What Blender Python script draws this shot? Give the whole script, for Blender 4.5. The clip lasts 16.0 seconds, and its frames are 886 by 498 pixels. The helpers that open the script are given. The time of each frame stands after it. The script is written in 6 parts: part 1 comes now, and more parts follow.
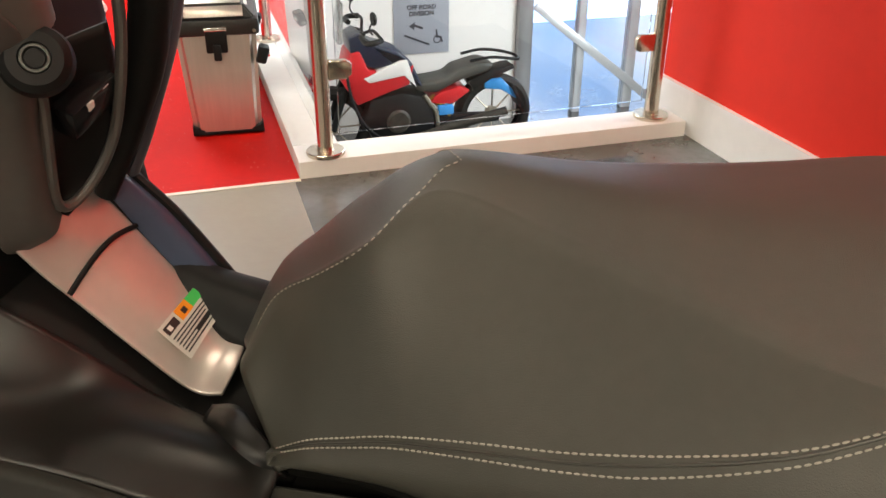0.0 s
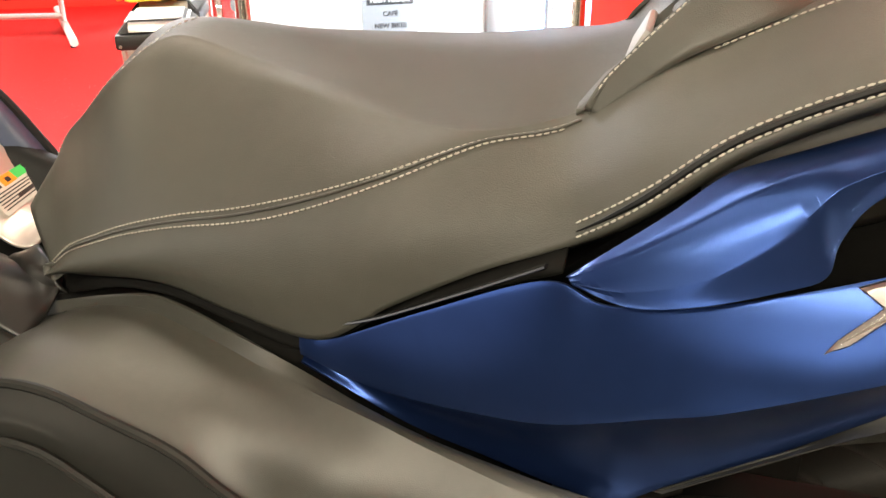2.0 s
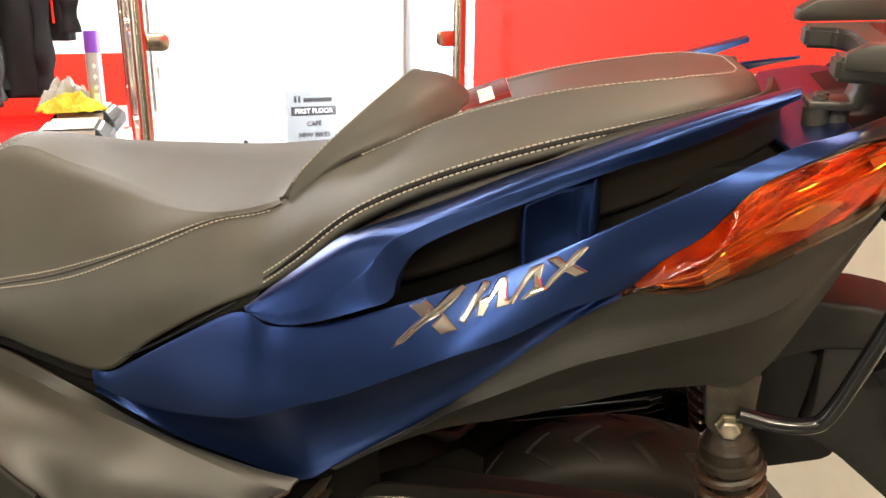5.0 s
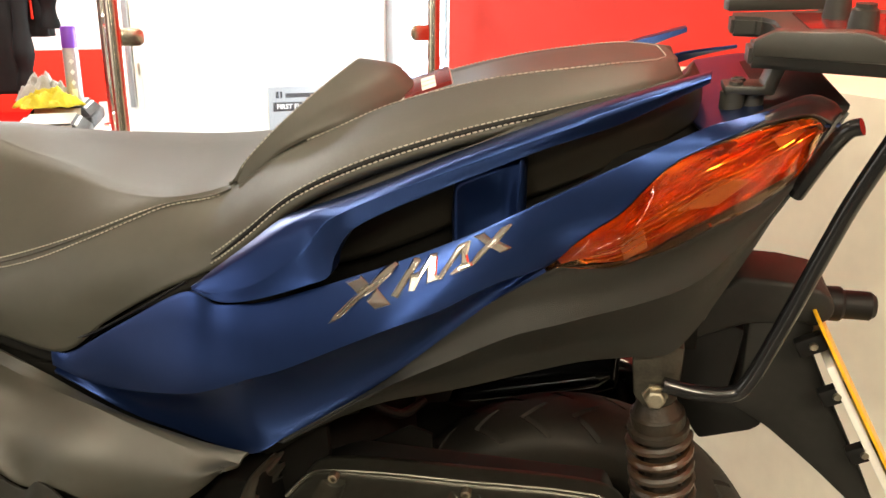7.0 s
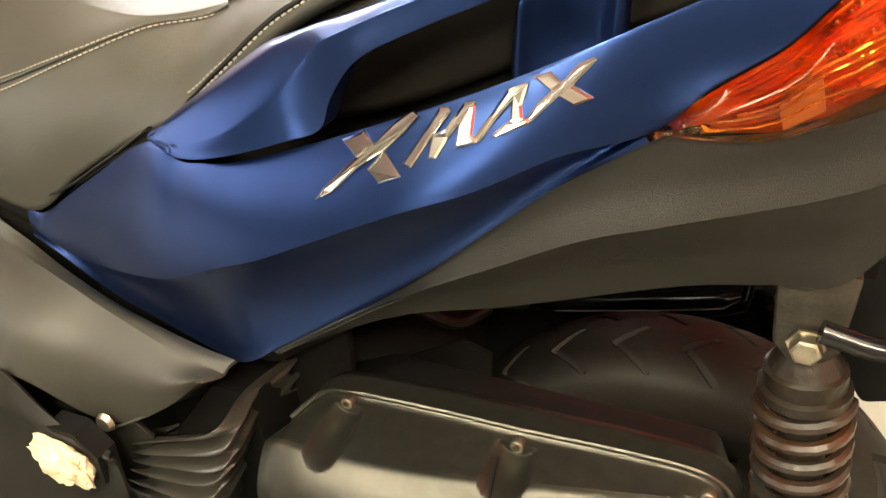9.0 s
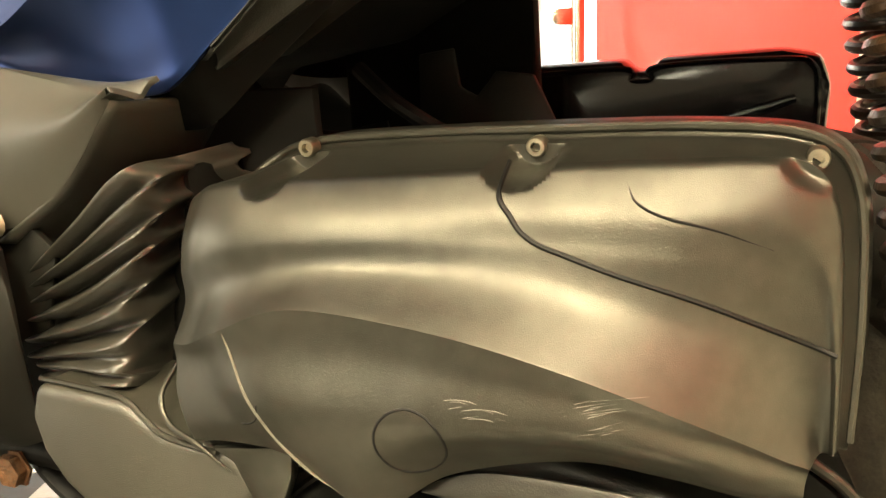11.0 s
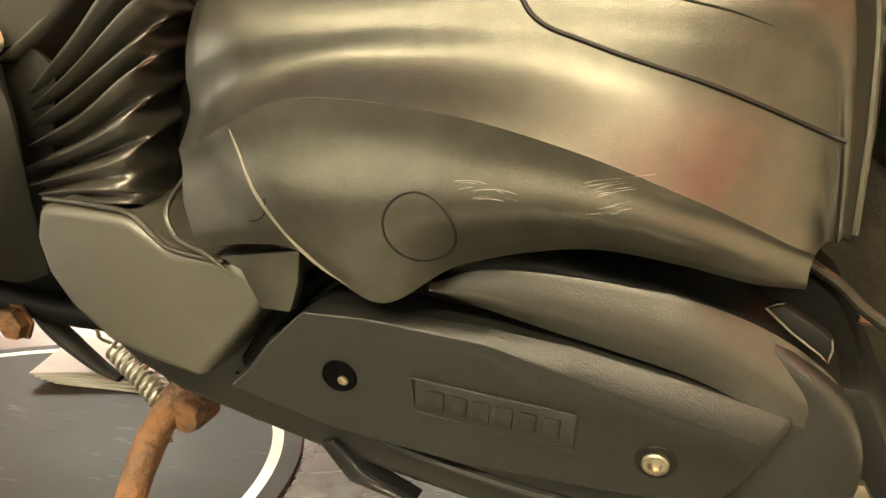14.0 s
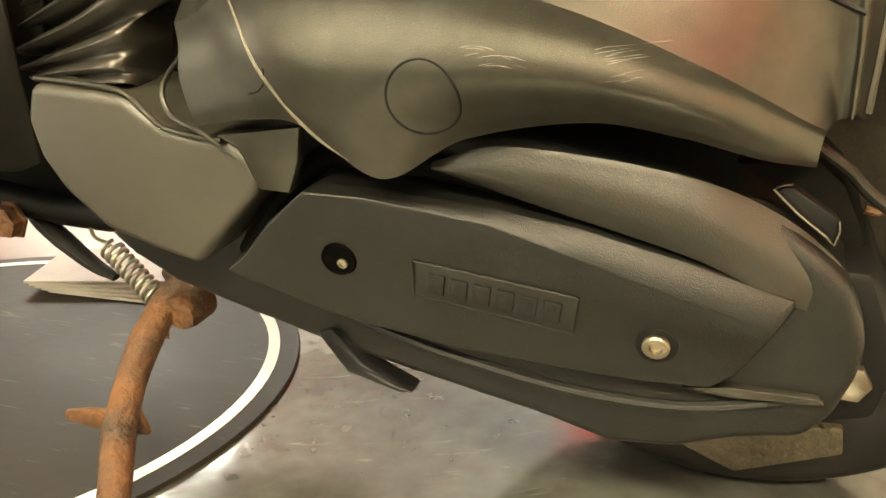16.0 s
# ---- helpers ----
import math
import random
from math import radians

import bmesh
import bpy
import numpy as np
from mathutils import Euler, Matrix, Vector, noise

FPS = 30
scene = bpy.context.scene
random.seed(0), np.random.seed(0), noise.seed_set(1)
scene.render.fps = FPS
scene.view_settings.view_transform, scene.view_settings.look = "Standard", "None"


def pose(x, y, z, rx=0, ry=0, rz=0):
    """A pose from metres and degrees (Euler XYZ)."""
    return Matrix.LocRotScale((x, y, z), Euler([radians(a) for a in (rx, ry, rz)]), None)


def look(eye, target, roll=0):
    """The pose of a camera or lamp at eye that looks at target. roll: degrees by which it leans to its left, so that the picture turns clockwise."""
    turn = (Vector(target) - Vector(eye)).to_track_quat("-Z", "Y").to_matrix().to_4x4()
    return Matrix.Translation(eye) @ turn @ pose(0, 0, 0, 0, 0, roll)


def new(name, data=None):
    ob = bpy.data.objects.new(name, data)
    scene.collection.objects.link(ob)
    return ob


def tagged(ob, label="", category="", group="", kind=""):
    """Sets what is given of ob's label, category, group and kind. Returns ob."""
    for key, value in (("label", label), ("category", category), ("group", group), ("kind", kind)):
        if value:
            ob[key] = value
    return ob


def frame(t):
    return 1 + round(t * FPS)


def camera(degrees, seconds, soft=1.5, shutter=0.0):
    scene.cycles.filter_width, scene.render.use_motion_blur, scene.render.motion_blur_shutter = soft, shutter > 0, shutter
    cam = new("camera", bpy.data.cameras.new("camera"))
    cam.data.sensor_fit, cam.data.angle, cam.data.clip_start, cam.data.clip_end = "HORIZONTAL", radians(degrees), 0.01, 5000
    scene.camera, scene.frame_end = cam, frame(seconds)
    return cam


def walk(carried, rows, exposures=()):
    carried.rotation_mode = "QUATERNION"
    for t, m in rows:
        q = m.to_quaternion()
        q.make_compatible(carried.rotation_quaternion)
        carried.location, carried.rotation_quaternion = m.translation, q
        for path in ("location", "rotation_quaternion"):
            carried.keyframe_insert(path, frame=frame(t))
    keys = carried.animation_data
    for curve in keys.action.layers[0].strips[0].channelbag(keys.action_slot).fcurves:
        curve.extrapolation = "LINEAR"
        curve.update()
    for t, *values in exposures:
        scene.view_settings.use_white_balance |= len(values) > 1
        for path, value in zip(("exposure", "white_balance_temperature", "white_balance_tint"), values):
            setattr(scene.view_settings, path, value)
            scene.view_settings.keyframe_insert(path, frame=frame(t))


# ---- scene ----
cam = camera(55.6, 16.0)
PATH = [
    (0, (-0.0279, 0.0241, 1.1387), (-0.4461, 1.7355, 0.192), 0.33),
    (0.5, (0.0362, -0.0247, 1.092), (-0.2832, 1.7215, 0.1707), 0.22),
    (1, (0.1477, -0.1056, 1.0501), (-0.2187, 1.6446, 0.1543), 0.63),
    (1.5, (0.2327, -0.1373, 1.0224), (-0.1967, 1.6139, 0.1572), 0.33),
    (2, (0.3081, -0.1524, 1.0038), (-0.1256, 1.6173, 0.1792), -0.11),
    (2.5, (0.3906, -0.2152, 1.0101), (-0.0034, 1.5914, 0.2479), 0.56),
    (3, (0.4512, -0.2805, 1.0141), (0.0865, 1.5526, 0.3022), 0.80),
    (3.5, (0.4919, -0.3209, 1.0292), (0.1276, 1.5284, 0.3602), 0.64),
    (4, (0.5301, -0.3359, 1.0421), (0.174, 1.5281, 0.4104), 0.00),
    (4.5, (0.566, -0.3516, 1.0547), (0.2279, 1.5232, 0.446), -0.02),
    (5, (0.5999, -0.3752, 1.0572), (0.2726, 1.5069, 0.4652), 0.64),
    (7.5, (0.6603, -0.4088, 1.053), (0.3663, 1.4731, 0.443), 0.51),
    (8, (0.648, -0.3814, 1.0503), (0.3583, 1.4839, 0.3894), 0.51),
    (8.5, (0.6397, -0.2681, 1.0202), (0.2436, 1.5358, 0.2528), 1.11),
    (9, (0.6762, -0.1355, 0.9482), (0.0977, 1.5737, 0.0857), 1.11),
    (9.5, (0.6744, -0.0774, 0.7761), (-0.0055, 1.6873, 0.1253), -1.32),
    (12, (0.68, -0.0749, 0.4924), (0.0052, 1.7811, 0.1764), -1.53),
    (12.5, (0.674, -0.0783, 0.4789), (0.0074, 1.7728, 0.1193), -1.60),
    (13, (0.6735, -0.0835, 0.4611), (0.0142, 1.7628, 0.0656), -1.33),
    (13.5, (0.6713, -0.0897, 0.4482), (0.0192, 1.7504, 0.0137), -0.96),
    (14, (0.672, -0.0941, 0.4339), (0.0196, 1.7347, -0.0455), -0.74),
    (14.5, (0.6698, -0.0957, 0.4224), (0.0316, 1.7239, -0.1084), -0.54),
    (15, (0.673, -0.0986, 0.4112), (0.0402, 1.7117, -0.1564), -0.31),
    (15.5, (0.6704, -0.0977, 0.4022), (0.0448, 1.7056, -0.1948), -0.02),
    (16, (0.6671, -0.0967, 0.3963), (0.0415, 1.6994, -0.2226), 0.20),
]
EXPOSURES = [(0.0, -0.35, 6600, 10), (0.8, 0.15, 6500, 9), (1.5, 0.6, 6500, 9), (3.0, 0.84, 6600, 10), (5.0, 0.65, 6750, 9), (7.5, 0.5, 6900, 7), (8.5, 0.7, 6900, 6), (9.0, 1.2, 6900, 6), (9.7, 1.7, 7500, 5), (12.0, 1.66, 7700, 2), (16.0, 1.52, 7900, 1)]

walk(cam, [(t, look(eye, target, roll)) for t, eye, target, roll in PATH], EXPOSURES)

# world: dim daylight, seen only through the showroom glass
world = bpy.data.worlds.new("sky")
scene.world = world
world.use_nodes = True
wn = world.node_tree.nodes
sky = wn.new("ShaderNodeTexSky")
sky.sky_type, sky.sun_disc = "NISHITA", False
sky.sun_elevation, sky.sun_rotation = radians(35), radians(200)
wn["Background"].inputs["Strength"].default_value = 0.1
world.node_tree.links.new(sky.outputs[0], wn["Background"].inputs["Color"])


def lamp(name, eye, target, sx, sy, watts, colour):
    data = bpy.data.lights.new(name, "AREA")
    data.shape, data.size, data.size_y, data.energy, data.color = "RECTANGLE", sx, sy, watts, colour
    ob = new(name, data)
    ob.matrix_world = look(eye, target)
    return ob


# unseen showroom ceiling strips, added to suit the highlights, most of them over the aisle
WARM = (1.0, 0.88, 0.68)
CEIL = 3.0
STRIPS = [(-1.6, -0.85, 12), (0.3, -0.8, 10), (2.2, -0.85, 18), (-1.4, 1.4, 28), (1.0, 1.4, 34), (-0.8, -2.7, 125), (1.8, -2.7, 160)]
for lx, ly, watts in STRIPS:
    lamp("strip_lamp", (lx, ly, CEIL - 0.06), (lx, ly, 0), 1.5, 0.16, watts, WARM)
# daylight through the stairwell's window wall
lamp("window_daylight", (1.3, 6.6, 0.6), (-2.2, 5.2, 0.0), 2.2, 3.0, 260, (0.86, 0.93, 1.0))
# unseen lamp added to brighten the white wall, no fixture known there
lamp("white_wall_fill", (-3.3, 4.7, 2.8), (-2.4, 5.6, 0.0), 2.0, 1.6, 240, (0.97, 0.98, 1.0))
# unseen lamps added before and beside the scooter for its highlights and side light
lamp("unseen_soft_lamp", (-4.6, -0.9, 1.3), (0.0, 0.2, 0.8), 2.6, 1.9, 30, (1.0, 0.95, 0.9))
lamp("unseen_soft_lamp", (1.0, -4.5, 1.55), (0.6, 0.3, 0.8), 4.6, 1.4, 380, (1.0, 0.96, 0.84))




# ---- tools ----
def cat(pts, n):
    """n points on a smooth curve through the given points."""
    p = [Vector(q) for q in pts]
    if len(p) == 2:
        return [p[0].lerp(p[1], i / (n - 1)) for i in range(n)]
    e = [p[0] * 2 - p[1]] + p + [p[-1] * 2 - p[-2]]
    out = []
    for i in range(n):
        s = i / (n - 1) * (len(p) - 1)
        k = min(int(s), len(p) - 2)
        t = s - k
        a, b, c, d = e[k], e[k + 1], e[k + 2], e[k + 3]
        out.append(0.5 * (2 * b + (c - a) * t + (2 * a - 5 * b + 4 * c - d) * t * t + (3 * b - a - 3 * c + d) * t ** 3))
    return out


def firm(pts, n):
    """Like cat, but with tangents held short, so that close points make a tight bend and nothing overshoots."""
    p = [Vector(q) for q in pts]
    m = []
    for i in range(len(p)):
        a, b = p[max(i - 1, 0)], p[min(i + 1, len(p) - 1)]
        lo = min([(p[i] - p[k]).length for k in (i - 1, i + 1) if 0 <= k < len(p)])
        d = (b - a) * .5
        m.append(d * min(1, 1.5 * lo / max(d.length, 1e-9)))
    out = []
    for j in range(n):
        s = j / (n - 1) * (len(p) - 1)
        k = min(int(s), len(p) - 2)
        t = s - k
        out.append((2 * t ** 3 - 3 * t * t + 1) * p[k] + (t ** 3 - 2 * t * t + t) * m[k] + (3 * t * t - 2 * t ** 3) * p[k + 1] + (t ** 3 - t * t) * m[k + 1])
    return out


def surf(guides, nu, nv, bend=None):
    """A grid of points: each guide is a curve, and the surface runs smoothly from guide to guide."""
    rows = [cat(g, nu) for g in guides]
    cols = [(bend or cat)([r[i] for r in rows], nv) for i in range(nu)]
    return [[cols[i][j] for i in range(nu)] for j in range(nv)]


def grid_bm(grid, facing=None, close_u=False):
    bm = bmesh.new()
    vs = [[bm.verts.new(p) for p in row] for row in grid]
    nv, nu = len(grid), len(grid[0])
    for j in range(nv - 1):
        for i in range(nu if close_u else nu - 1):
            k = (i + 1) % nu
            try:
                bm.faces.new((vs[j][i], vs[j][k], vs[j + 1][k], vs[j + 1][i]))
            except ValueError:
                pass
    bmesh.ops.remove_doubles(bm, verts=bm.verts, dist=1e-5)
    bm.normal_update()
    if facing is not None:
        if sum((f.normal.dot(Vector(facing)) * f.calc_area() for f in bm.faces), 0.0) < 0:
            bmesh.ops.reverse_faces(bm, faces=bm.faces)
    return bm


def merged(*bms):
    out = bmesh.new()
    for b in bms:
        me = bpy.data.meshes.new("tmp")
        b.to_mesh(me)
        out.from_mesh(me)
        bpy.data.meshes.remove(me)
        b.free()
    return out


def moved(bm, m):
    bmesh.ops.transform(bm, matrix=m, verts=bm.verts)
    return bm


def box_bm(x0, y0, z0, x1, y1, z1, bevel=0.0, seg=2):
    bm = bmesh.new()
    bmesh.ops.create_cube(bm, size=1)
    for v in bm.verts:
        v.co = Vector((x0 + (v.co.x + 0.5) * (x1 - x0), y0 + (v.co.y + 0.5) * (y1 - y0), z0 + (v.co.z + 0.5) * (z1 - z0)))
    if bevel:
        bmesh.ops.bevel(bm, geom=bm.edges[:], offset=bevel, segments=seg, affect="EDGES", profile=0.5)
    return bm


def tube_bm(path, radius, seg=12, caps=True, squash=1.0):
    """A tube along points; radius is a number or a list along the path."""
    p = [Vector(q) for q in path]
    n = len(p)
    rad = radius if isinstance(radius, (list, tuple)) else [radius] * n
    bm = bmesh.new()
    rings = []
    up = Vector((0, 0, 1))
    d0 = (p[1] - p[0]).normalized()
    if abs(d0.dot(up)) > 0.9:
        up = Vector((0, 1, 0))
    a = d0.cross(up).normalized()
    for i in range(n):
        d = (p[min(i + 1, n - 1)] - p[max(i - 1, 0)]).normalized()
        a = (a - d * a.dot(d)).normalized()
        b = d.cross(a)
        rings.append([bm.verts.new(p[i] + rad[i] * (math.cos(2 * math.pi * k / seg) * a + squash * math.sin(2 * math.pi * k / seg) * b)) for k in range(seg)])
    for i in range(n - 1):
        for k in range(seg):
            bm.faces.new((rings[i][k], rings[i][(k + 1) % seg], rings[i + 1][(k + 1) % seg], rings[i + 1][k]))
    if caps:
        bm.faces.new(rings[0][::-1])
        bm.faces.new(rings[-1])
    bmesh.ops.recalc_face_normals(bm, faces=bm.faces)
    return bm


def lathe_bm(profile, axis="y", seg=32):
    """profile: (radius, along the axis). Turned round the axis through the origin."""
    bm = bmesh.new()
    rings = []
    for r, h in profile:
        ring = []
        for k in range(seg):
            c, s = math.cos(2 * math.pi * k / seg), math.sin(2 * math.pi * k / seg)
            q = {"x": (h, r * c, r * s), "y": (r * c, h, r * s), "z": (r * c, r * s, h)}[axis]
            ring.append(bm.verts.new(q))
        rings.append(ring)
    for i in range(len(rings) - 1):
        for k in range(seg):
            bm.faces.new((rings[i][k], rings[i][(k + 1) % seg], rings[i + 1][(k + 1) % seg], rings[i + 1][k]))
    bmesh.ops.remove_doubles(bm, verts=bm.verts, dist=1e-5)
    bmesh.ops.recalc_face_normals(bm, faces=bm.faces)
    return bm


def prism_bm(outline, y0, y1, bevel=0.0, seg=2):
    """An outline in x and z, pushed from y0 to y1."""
    bm = bmesh.new()
    a = [bm.verts.new((x, y0, z)) for x, z in outline]
    b = [bm.verts.new((x, y1, z)) for x, z in outline]
    n = len(a)
    bm.faces.new(a)
    bm.faces.new(b[::-1])
    for i in range(n):
        bm.faces.new((a[i], b[i], b[(i + 1) % n], a[(i + 1) % n]))
    bmesh.ops.recalc_face_normals(bm, faces=bm.faces)
    if bevel:
        bmesh.ops.bevel(bm, geom=bm.edges[:], offset=bevel, segments=seg, affect="EDGES", profile=0.5, clamp_overlap=True)
    return bm


def dashes_bm(path, length=0.0048, gap=0.0014, r=0.0009):
    """Stitches: short capsules along a path."""
    p = [Vector(q) for q in path]
    out = bmesh.new()
    run, cut = 0.0, []
    pos = [0.0]
    for i in range(1, len(p)):
        pos.append(pos[-1] + (p[i] - p[i - 1]).length)
    def at(s):
        for i in range(1, len(p)):
            if s <= pos[i] or i == len(p) - 1:
                t = (s - pos[i - 1]) / max(pos[i] - pos[i - 1], 1e-9)
                return p[i - 1].lerp(p[i], t)
    s = 0.0
    verts, faces = [], []
    while s + length < pos[-1]:
        a, b = at(s), at(s + length)
        d = (b - a).normalized()
        u = d.cross(Vector((0, 0, 1))).normalized()
        w = d.cross(u)
        k0 = len(verts)
        for q, rr in ((a, 0.35), (a.lerp(b, 0.25), 1.0), (a.lerp(b, 0.75), 1.0), (b, 0.35)):
            for k in range(5):
                an = 2 * math.pi * k / 5
                verts.append(q + r * rr * (math.cos(an) * u + math.sin(an) * w))
        for j in range(3):
            for k in range(5):
                faces.append((k0 + j * 5 + k, k0 + j * 5 + (k + 1) % 5, k0 + (j + 1) * 5 + (k + 1) % 5, k0 + (j + 1) * 5 + k))
        s += length + gap
    me = bpy.data.meshes.new("tmp")
    me.from_pydata([tuple(v) for v in verts], [], faces)
    out.from_mesh(me)
    bpy.data.meshes.remove(me)
    return out


def shaped(name, bm, material, smooth=True, sharp=35):
    me = bpy.data.meshes.new(name)
    bm.to_mesh(me)
    bm.free()
    me.materials.append(material)
    if smooth:
        me.shade_smooth()
        me.set_sharp_from_angle(angle=radians(sharp))
    return me


def part(name, bm, material, parent, label="", thick=0.0, bevel=0.0, smooth=True, sharp=35):
    ob = new(name, shaped(name, bm, material, smooth, sharp))
    ob.parent = parent
    if thick:
        m = ob.modifiers.new("thickness", "SOLIDIFY")
        m.thickness, m.offset, m.use_even_offset = thick, -1, False
    if bevel:
        m = ob.modifiers.new("edges", "BEVEL")
        m.width, m.segments, m.limit_method, m.angle_limit = bevel, 2, "ANGLE", radians(40)
    if label:
        tagged(ob, label)
    return ob


def thing(name, label, category, m=None, group="", kind=""):
    ob = new(name)
    ob.empty_display_size = 0.05
    if m is not None:
        ob.matrix_world = m
    return tagged(ob, label, category, group, kind)


def solid(name, bm, material, label, category, m=None, group="", kind="", smooth=True, bevel=0.0):
    ob = new(name, shaped(name, bm, material, smooth))
    if m is not None:
        ob.matrix_world = m
    if bevel:
        md = ob.modifiers.new("edges", "BEVEL")
        md.width, md.segments, md.limit_method, md.angle_limit = bevel, 2, "ANGLE", radians(40)
    return tagged(ob, label, category, group, kind)


# ---- materials ----
def mat(name, colour, rough=0.5, metal=0.0, bump=0.0, bump_scale=200.0, vary=0.0, vary_scale=6.0, second=None, coat=0.0, spec=0.5, stretch=None, rough_vary=0.0, detail=4.0):
    """A procedural surface: colour varied at two scales, fine relief, roughness that wanders."""
    m = bpy.data.materials.new(name)
    m.use_nodes = True
    nt = m.node_tree
    b = nt.nodes["Principled BSDF"]
    b.inputs["Base Color"].default_value = (*colour, 1)
    b.inputs["Roughness"].default_value = rough
    b.inputs["Metallic"].default_value = metal
    b.inputs["Coat Weight"].default_value = coat
    b.inputs["Coat Roughness"].default_value = 0.08
    b.inputs["Specular IOR Level"].default_value = spec
    tc = nt.nodes.new("ShaderNodeTexCoord")
    mp = nt.nodes.new("ShaderNodeMapping")
    nt.links.new(tc.outputs["Object"], mp.inputs["Vector"])
    if stretch:
        mp.inputs["Scale"].default_value = stretch
    if vary or second:
        n1 = nt.nodes.new("ShaderNodeTexNoise")
        n1.inputs["Scale"].default_value, n1.inputs["Detail"].default_value = vary_scale, 6
        n2 = nt.nodes.new("ShaderNodeTexNoise")
        n2.inputs["Scale"].default_value, n2.inputs["Detail"].default_value = vary_scale * 14, 3
        for n in (n1, n2):
            nt.links.new(mp.outputs[0], n.inputs["Vector"])
        add = nt.nodes.new("ShaderNodeMath")
        add.operation, add.inputs[1].default_value = "MULTIPLY_ADD", 0.7
        nt.links.new(n1.outputs["Fac"], add.inputs[0])
        mul = nt.nodes.new("ShaderNodeMath")
        mul.operation, mul.inputs[1].default_value = "MULTIPLY", 0.3
        nt.links.new(n2.outputs["Fac"], mul.inputs[0])
        nt.links.new(mul.outputs[0], add.inputs[2])
        ramp = nt.nodes.new("ShaderNodeValToRGB")
        dark = tuple(c * (1 - vary) for c in colour) if second is None else second
        ramp.color_ramp.elements[0].position, ramp.color_ramp.elements[1].position = 0.36, 0.62
        ramp.color_ramp.elements[0].color = (*dark, 1)
        ramp.color_ramp.elements[1].color = (*[min(1, c * (1 + vary * 0.4)) for c in colour], 1)
        nt.links.new(add.outputs[0], ramp.inputs[0])
        nt.links.new(ramp.outputs[0], b.inputs["Base Color"])
        if rough_vary:
            mr = nt.nodes.new("ShaderNodeMapRange")
            mr.inputs["From Min"].default_value, mr.inputs["From Max"].default_value = 0.3, 0.7
            mr.inputs["To Min"].default_value, mr.inputs["To Max"].default_value = max(0.02, rough - rough_vary), min(1, rough + rough_vary)
            nt.links.new(add.outputs[0], mr.inputs["Value"])
            nt.links.new(mr.outputs[0], b.inputs["Roughness"])
    if bump:
        n3 = nt.nodes.new("ShaderNodeTexNoise")
        n3.inputs["Scale"].default_value, n3.inputs["Detail"].default_value = bump_scale, detail
        nt.links.new(mp.outputs[0], n3.inputs["Vector"])
        bp = nt.nodes.new("ShaderNodeBump")
        bp.inputs["Strength"].default_value, bp.inputs["Distance"].default_value = bump, 0.3 / bump_scale
        nt.links.new(n3.outputs["Fac"], bp.inputs["Height"])
        nt.links.new(bp.outputs[0], b.inputs["Normal"])
    return m


def glass_mat(name, colour, rough=0.0, ior=1.45):
    m = bpy.data.materials.new(name)
    m.use_nodes = True
    b = m.node_tree.nodes["Principled BSDF"]
    b.inputs["Base Color"].default_value = (*colour, 1)
    b.inputs["Roughness"].default_value, b.inputs["Transmission Weight"].default_value, b.inputs["IOR"].default_value = rough, 1.0, ior
    return m


def glow_mat(name, colour, strength):
    m = bpy.data.materials.new(name)
    m.use_nodes = True
    b = m.node_tree.nodes["Principled BSDF"]
    b.inputs["Base Color"].default_value = (*colour, 1)
    b.inputs["Emission Color"].default_value = (*colour, 1)
    b.inputs["Emission Strength"].default_value = strength
    return m


VINYL = mat("seat_vinyl", (0.048, 0.047, 0.038), 0.47, bump=1.1, bump_scale=900, vary=0.15, vary_scale=5)
THREAD = mat("stitch_thread", (0.36, 0.34, 0.29), 0.7)
BLUE = mat("satin_blue_paint", (0.024, 0.052, 0.175), 0.28, metal=0.9, bump=0.25, bump_scale=1600, vary=0.1, vary_scale=3)
PLASTIC = mat("dark_grey_plastic", (0.038, 0.037, 0.03), 0.44, bump=0.9, bump_scale=1100, vary=0.2, vary_scale=7, spec=0.65)
ROUGH_PLASTIC = mat("textured_black_plastic", (0.012, 0.0118, 0.0098), 0.42, bump=1.4, bump_scale=1000, vary=0.25, vary_scale=9)
BLACK = mat("black_plastic", (0.005, 0.005, 0.005), 0.55, bump=0.1, bump_scale=600, vary=0.3, vary_scale=8, spec=0.25)
# flat black put where gaps and hollows lie in shade
VOID = mat("gap_shade_black", (0.006, 0.0058, 0.0052), 0.8, vary=0.3, vary_scale=9, spec=0.08)
GLOSS = mat("gloss_black", (0.008, 0.008, 0.009), 0.18, vary=0.2, vary_scale=10)
GREYCASE = mat("satin_grey_case", (0.082, 0.08, 0.068), 0.33, metal=0.86, bump=0.8, bump_scale=1400, vary=0.3, vary_scale=5)
CASE2 = mat("dark_case_plastic", (0.0072, 0.0077, 0.0067), 0.38, bump=1.5, bump_scale=1100, vary=0.3, vary_scale=7)
CHROME = mat("chrome", (0.85, 0.82, 0.76), 0.1, metal=1.0, bump=0.04, bump_scale=120)
DIM = mat("dim_grey_paint", (0.16, 0.15, 0.14), 0.7, bump=0.06, bump_scale=60, vary=0.1, vary_scale=2)
SILVER = mat("silver_paint", (0.62, 0.56, 0.52), 0.32, metal=0.55, bump=0.05, bump_scale=1200, vary=0.08, vary_scale=4)
RUBBER = mat("tyre_rubber", (0.008, 0.0076, 0.007), 0.6, bump=0.5, bump_scale=500, vary=0.35, vary_scale=9, second=(0.017, 0.0145, 0.011), spec=0.25)
BOLT = mat("zinc_bolt", (0.42, 0.38, 0.3), 0.36, metal=1.0, bump=0.3, bump_scale=300, vary=0.3, vary_scale=60)
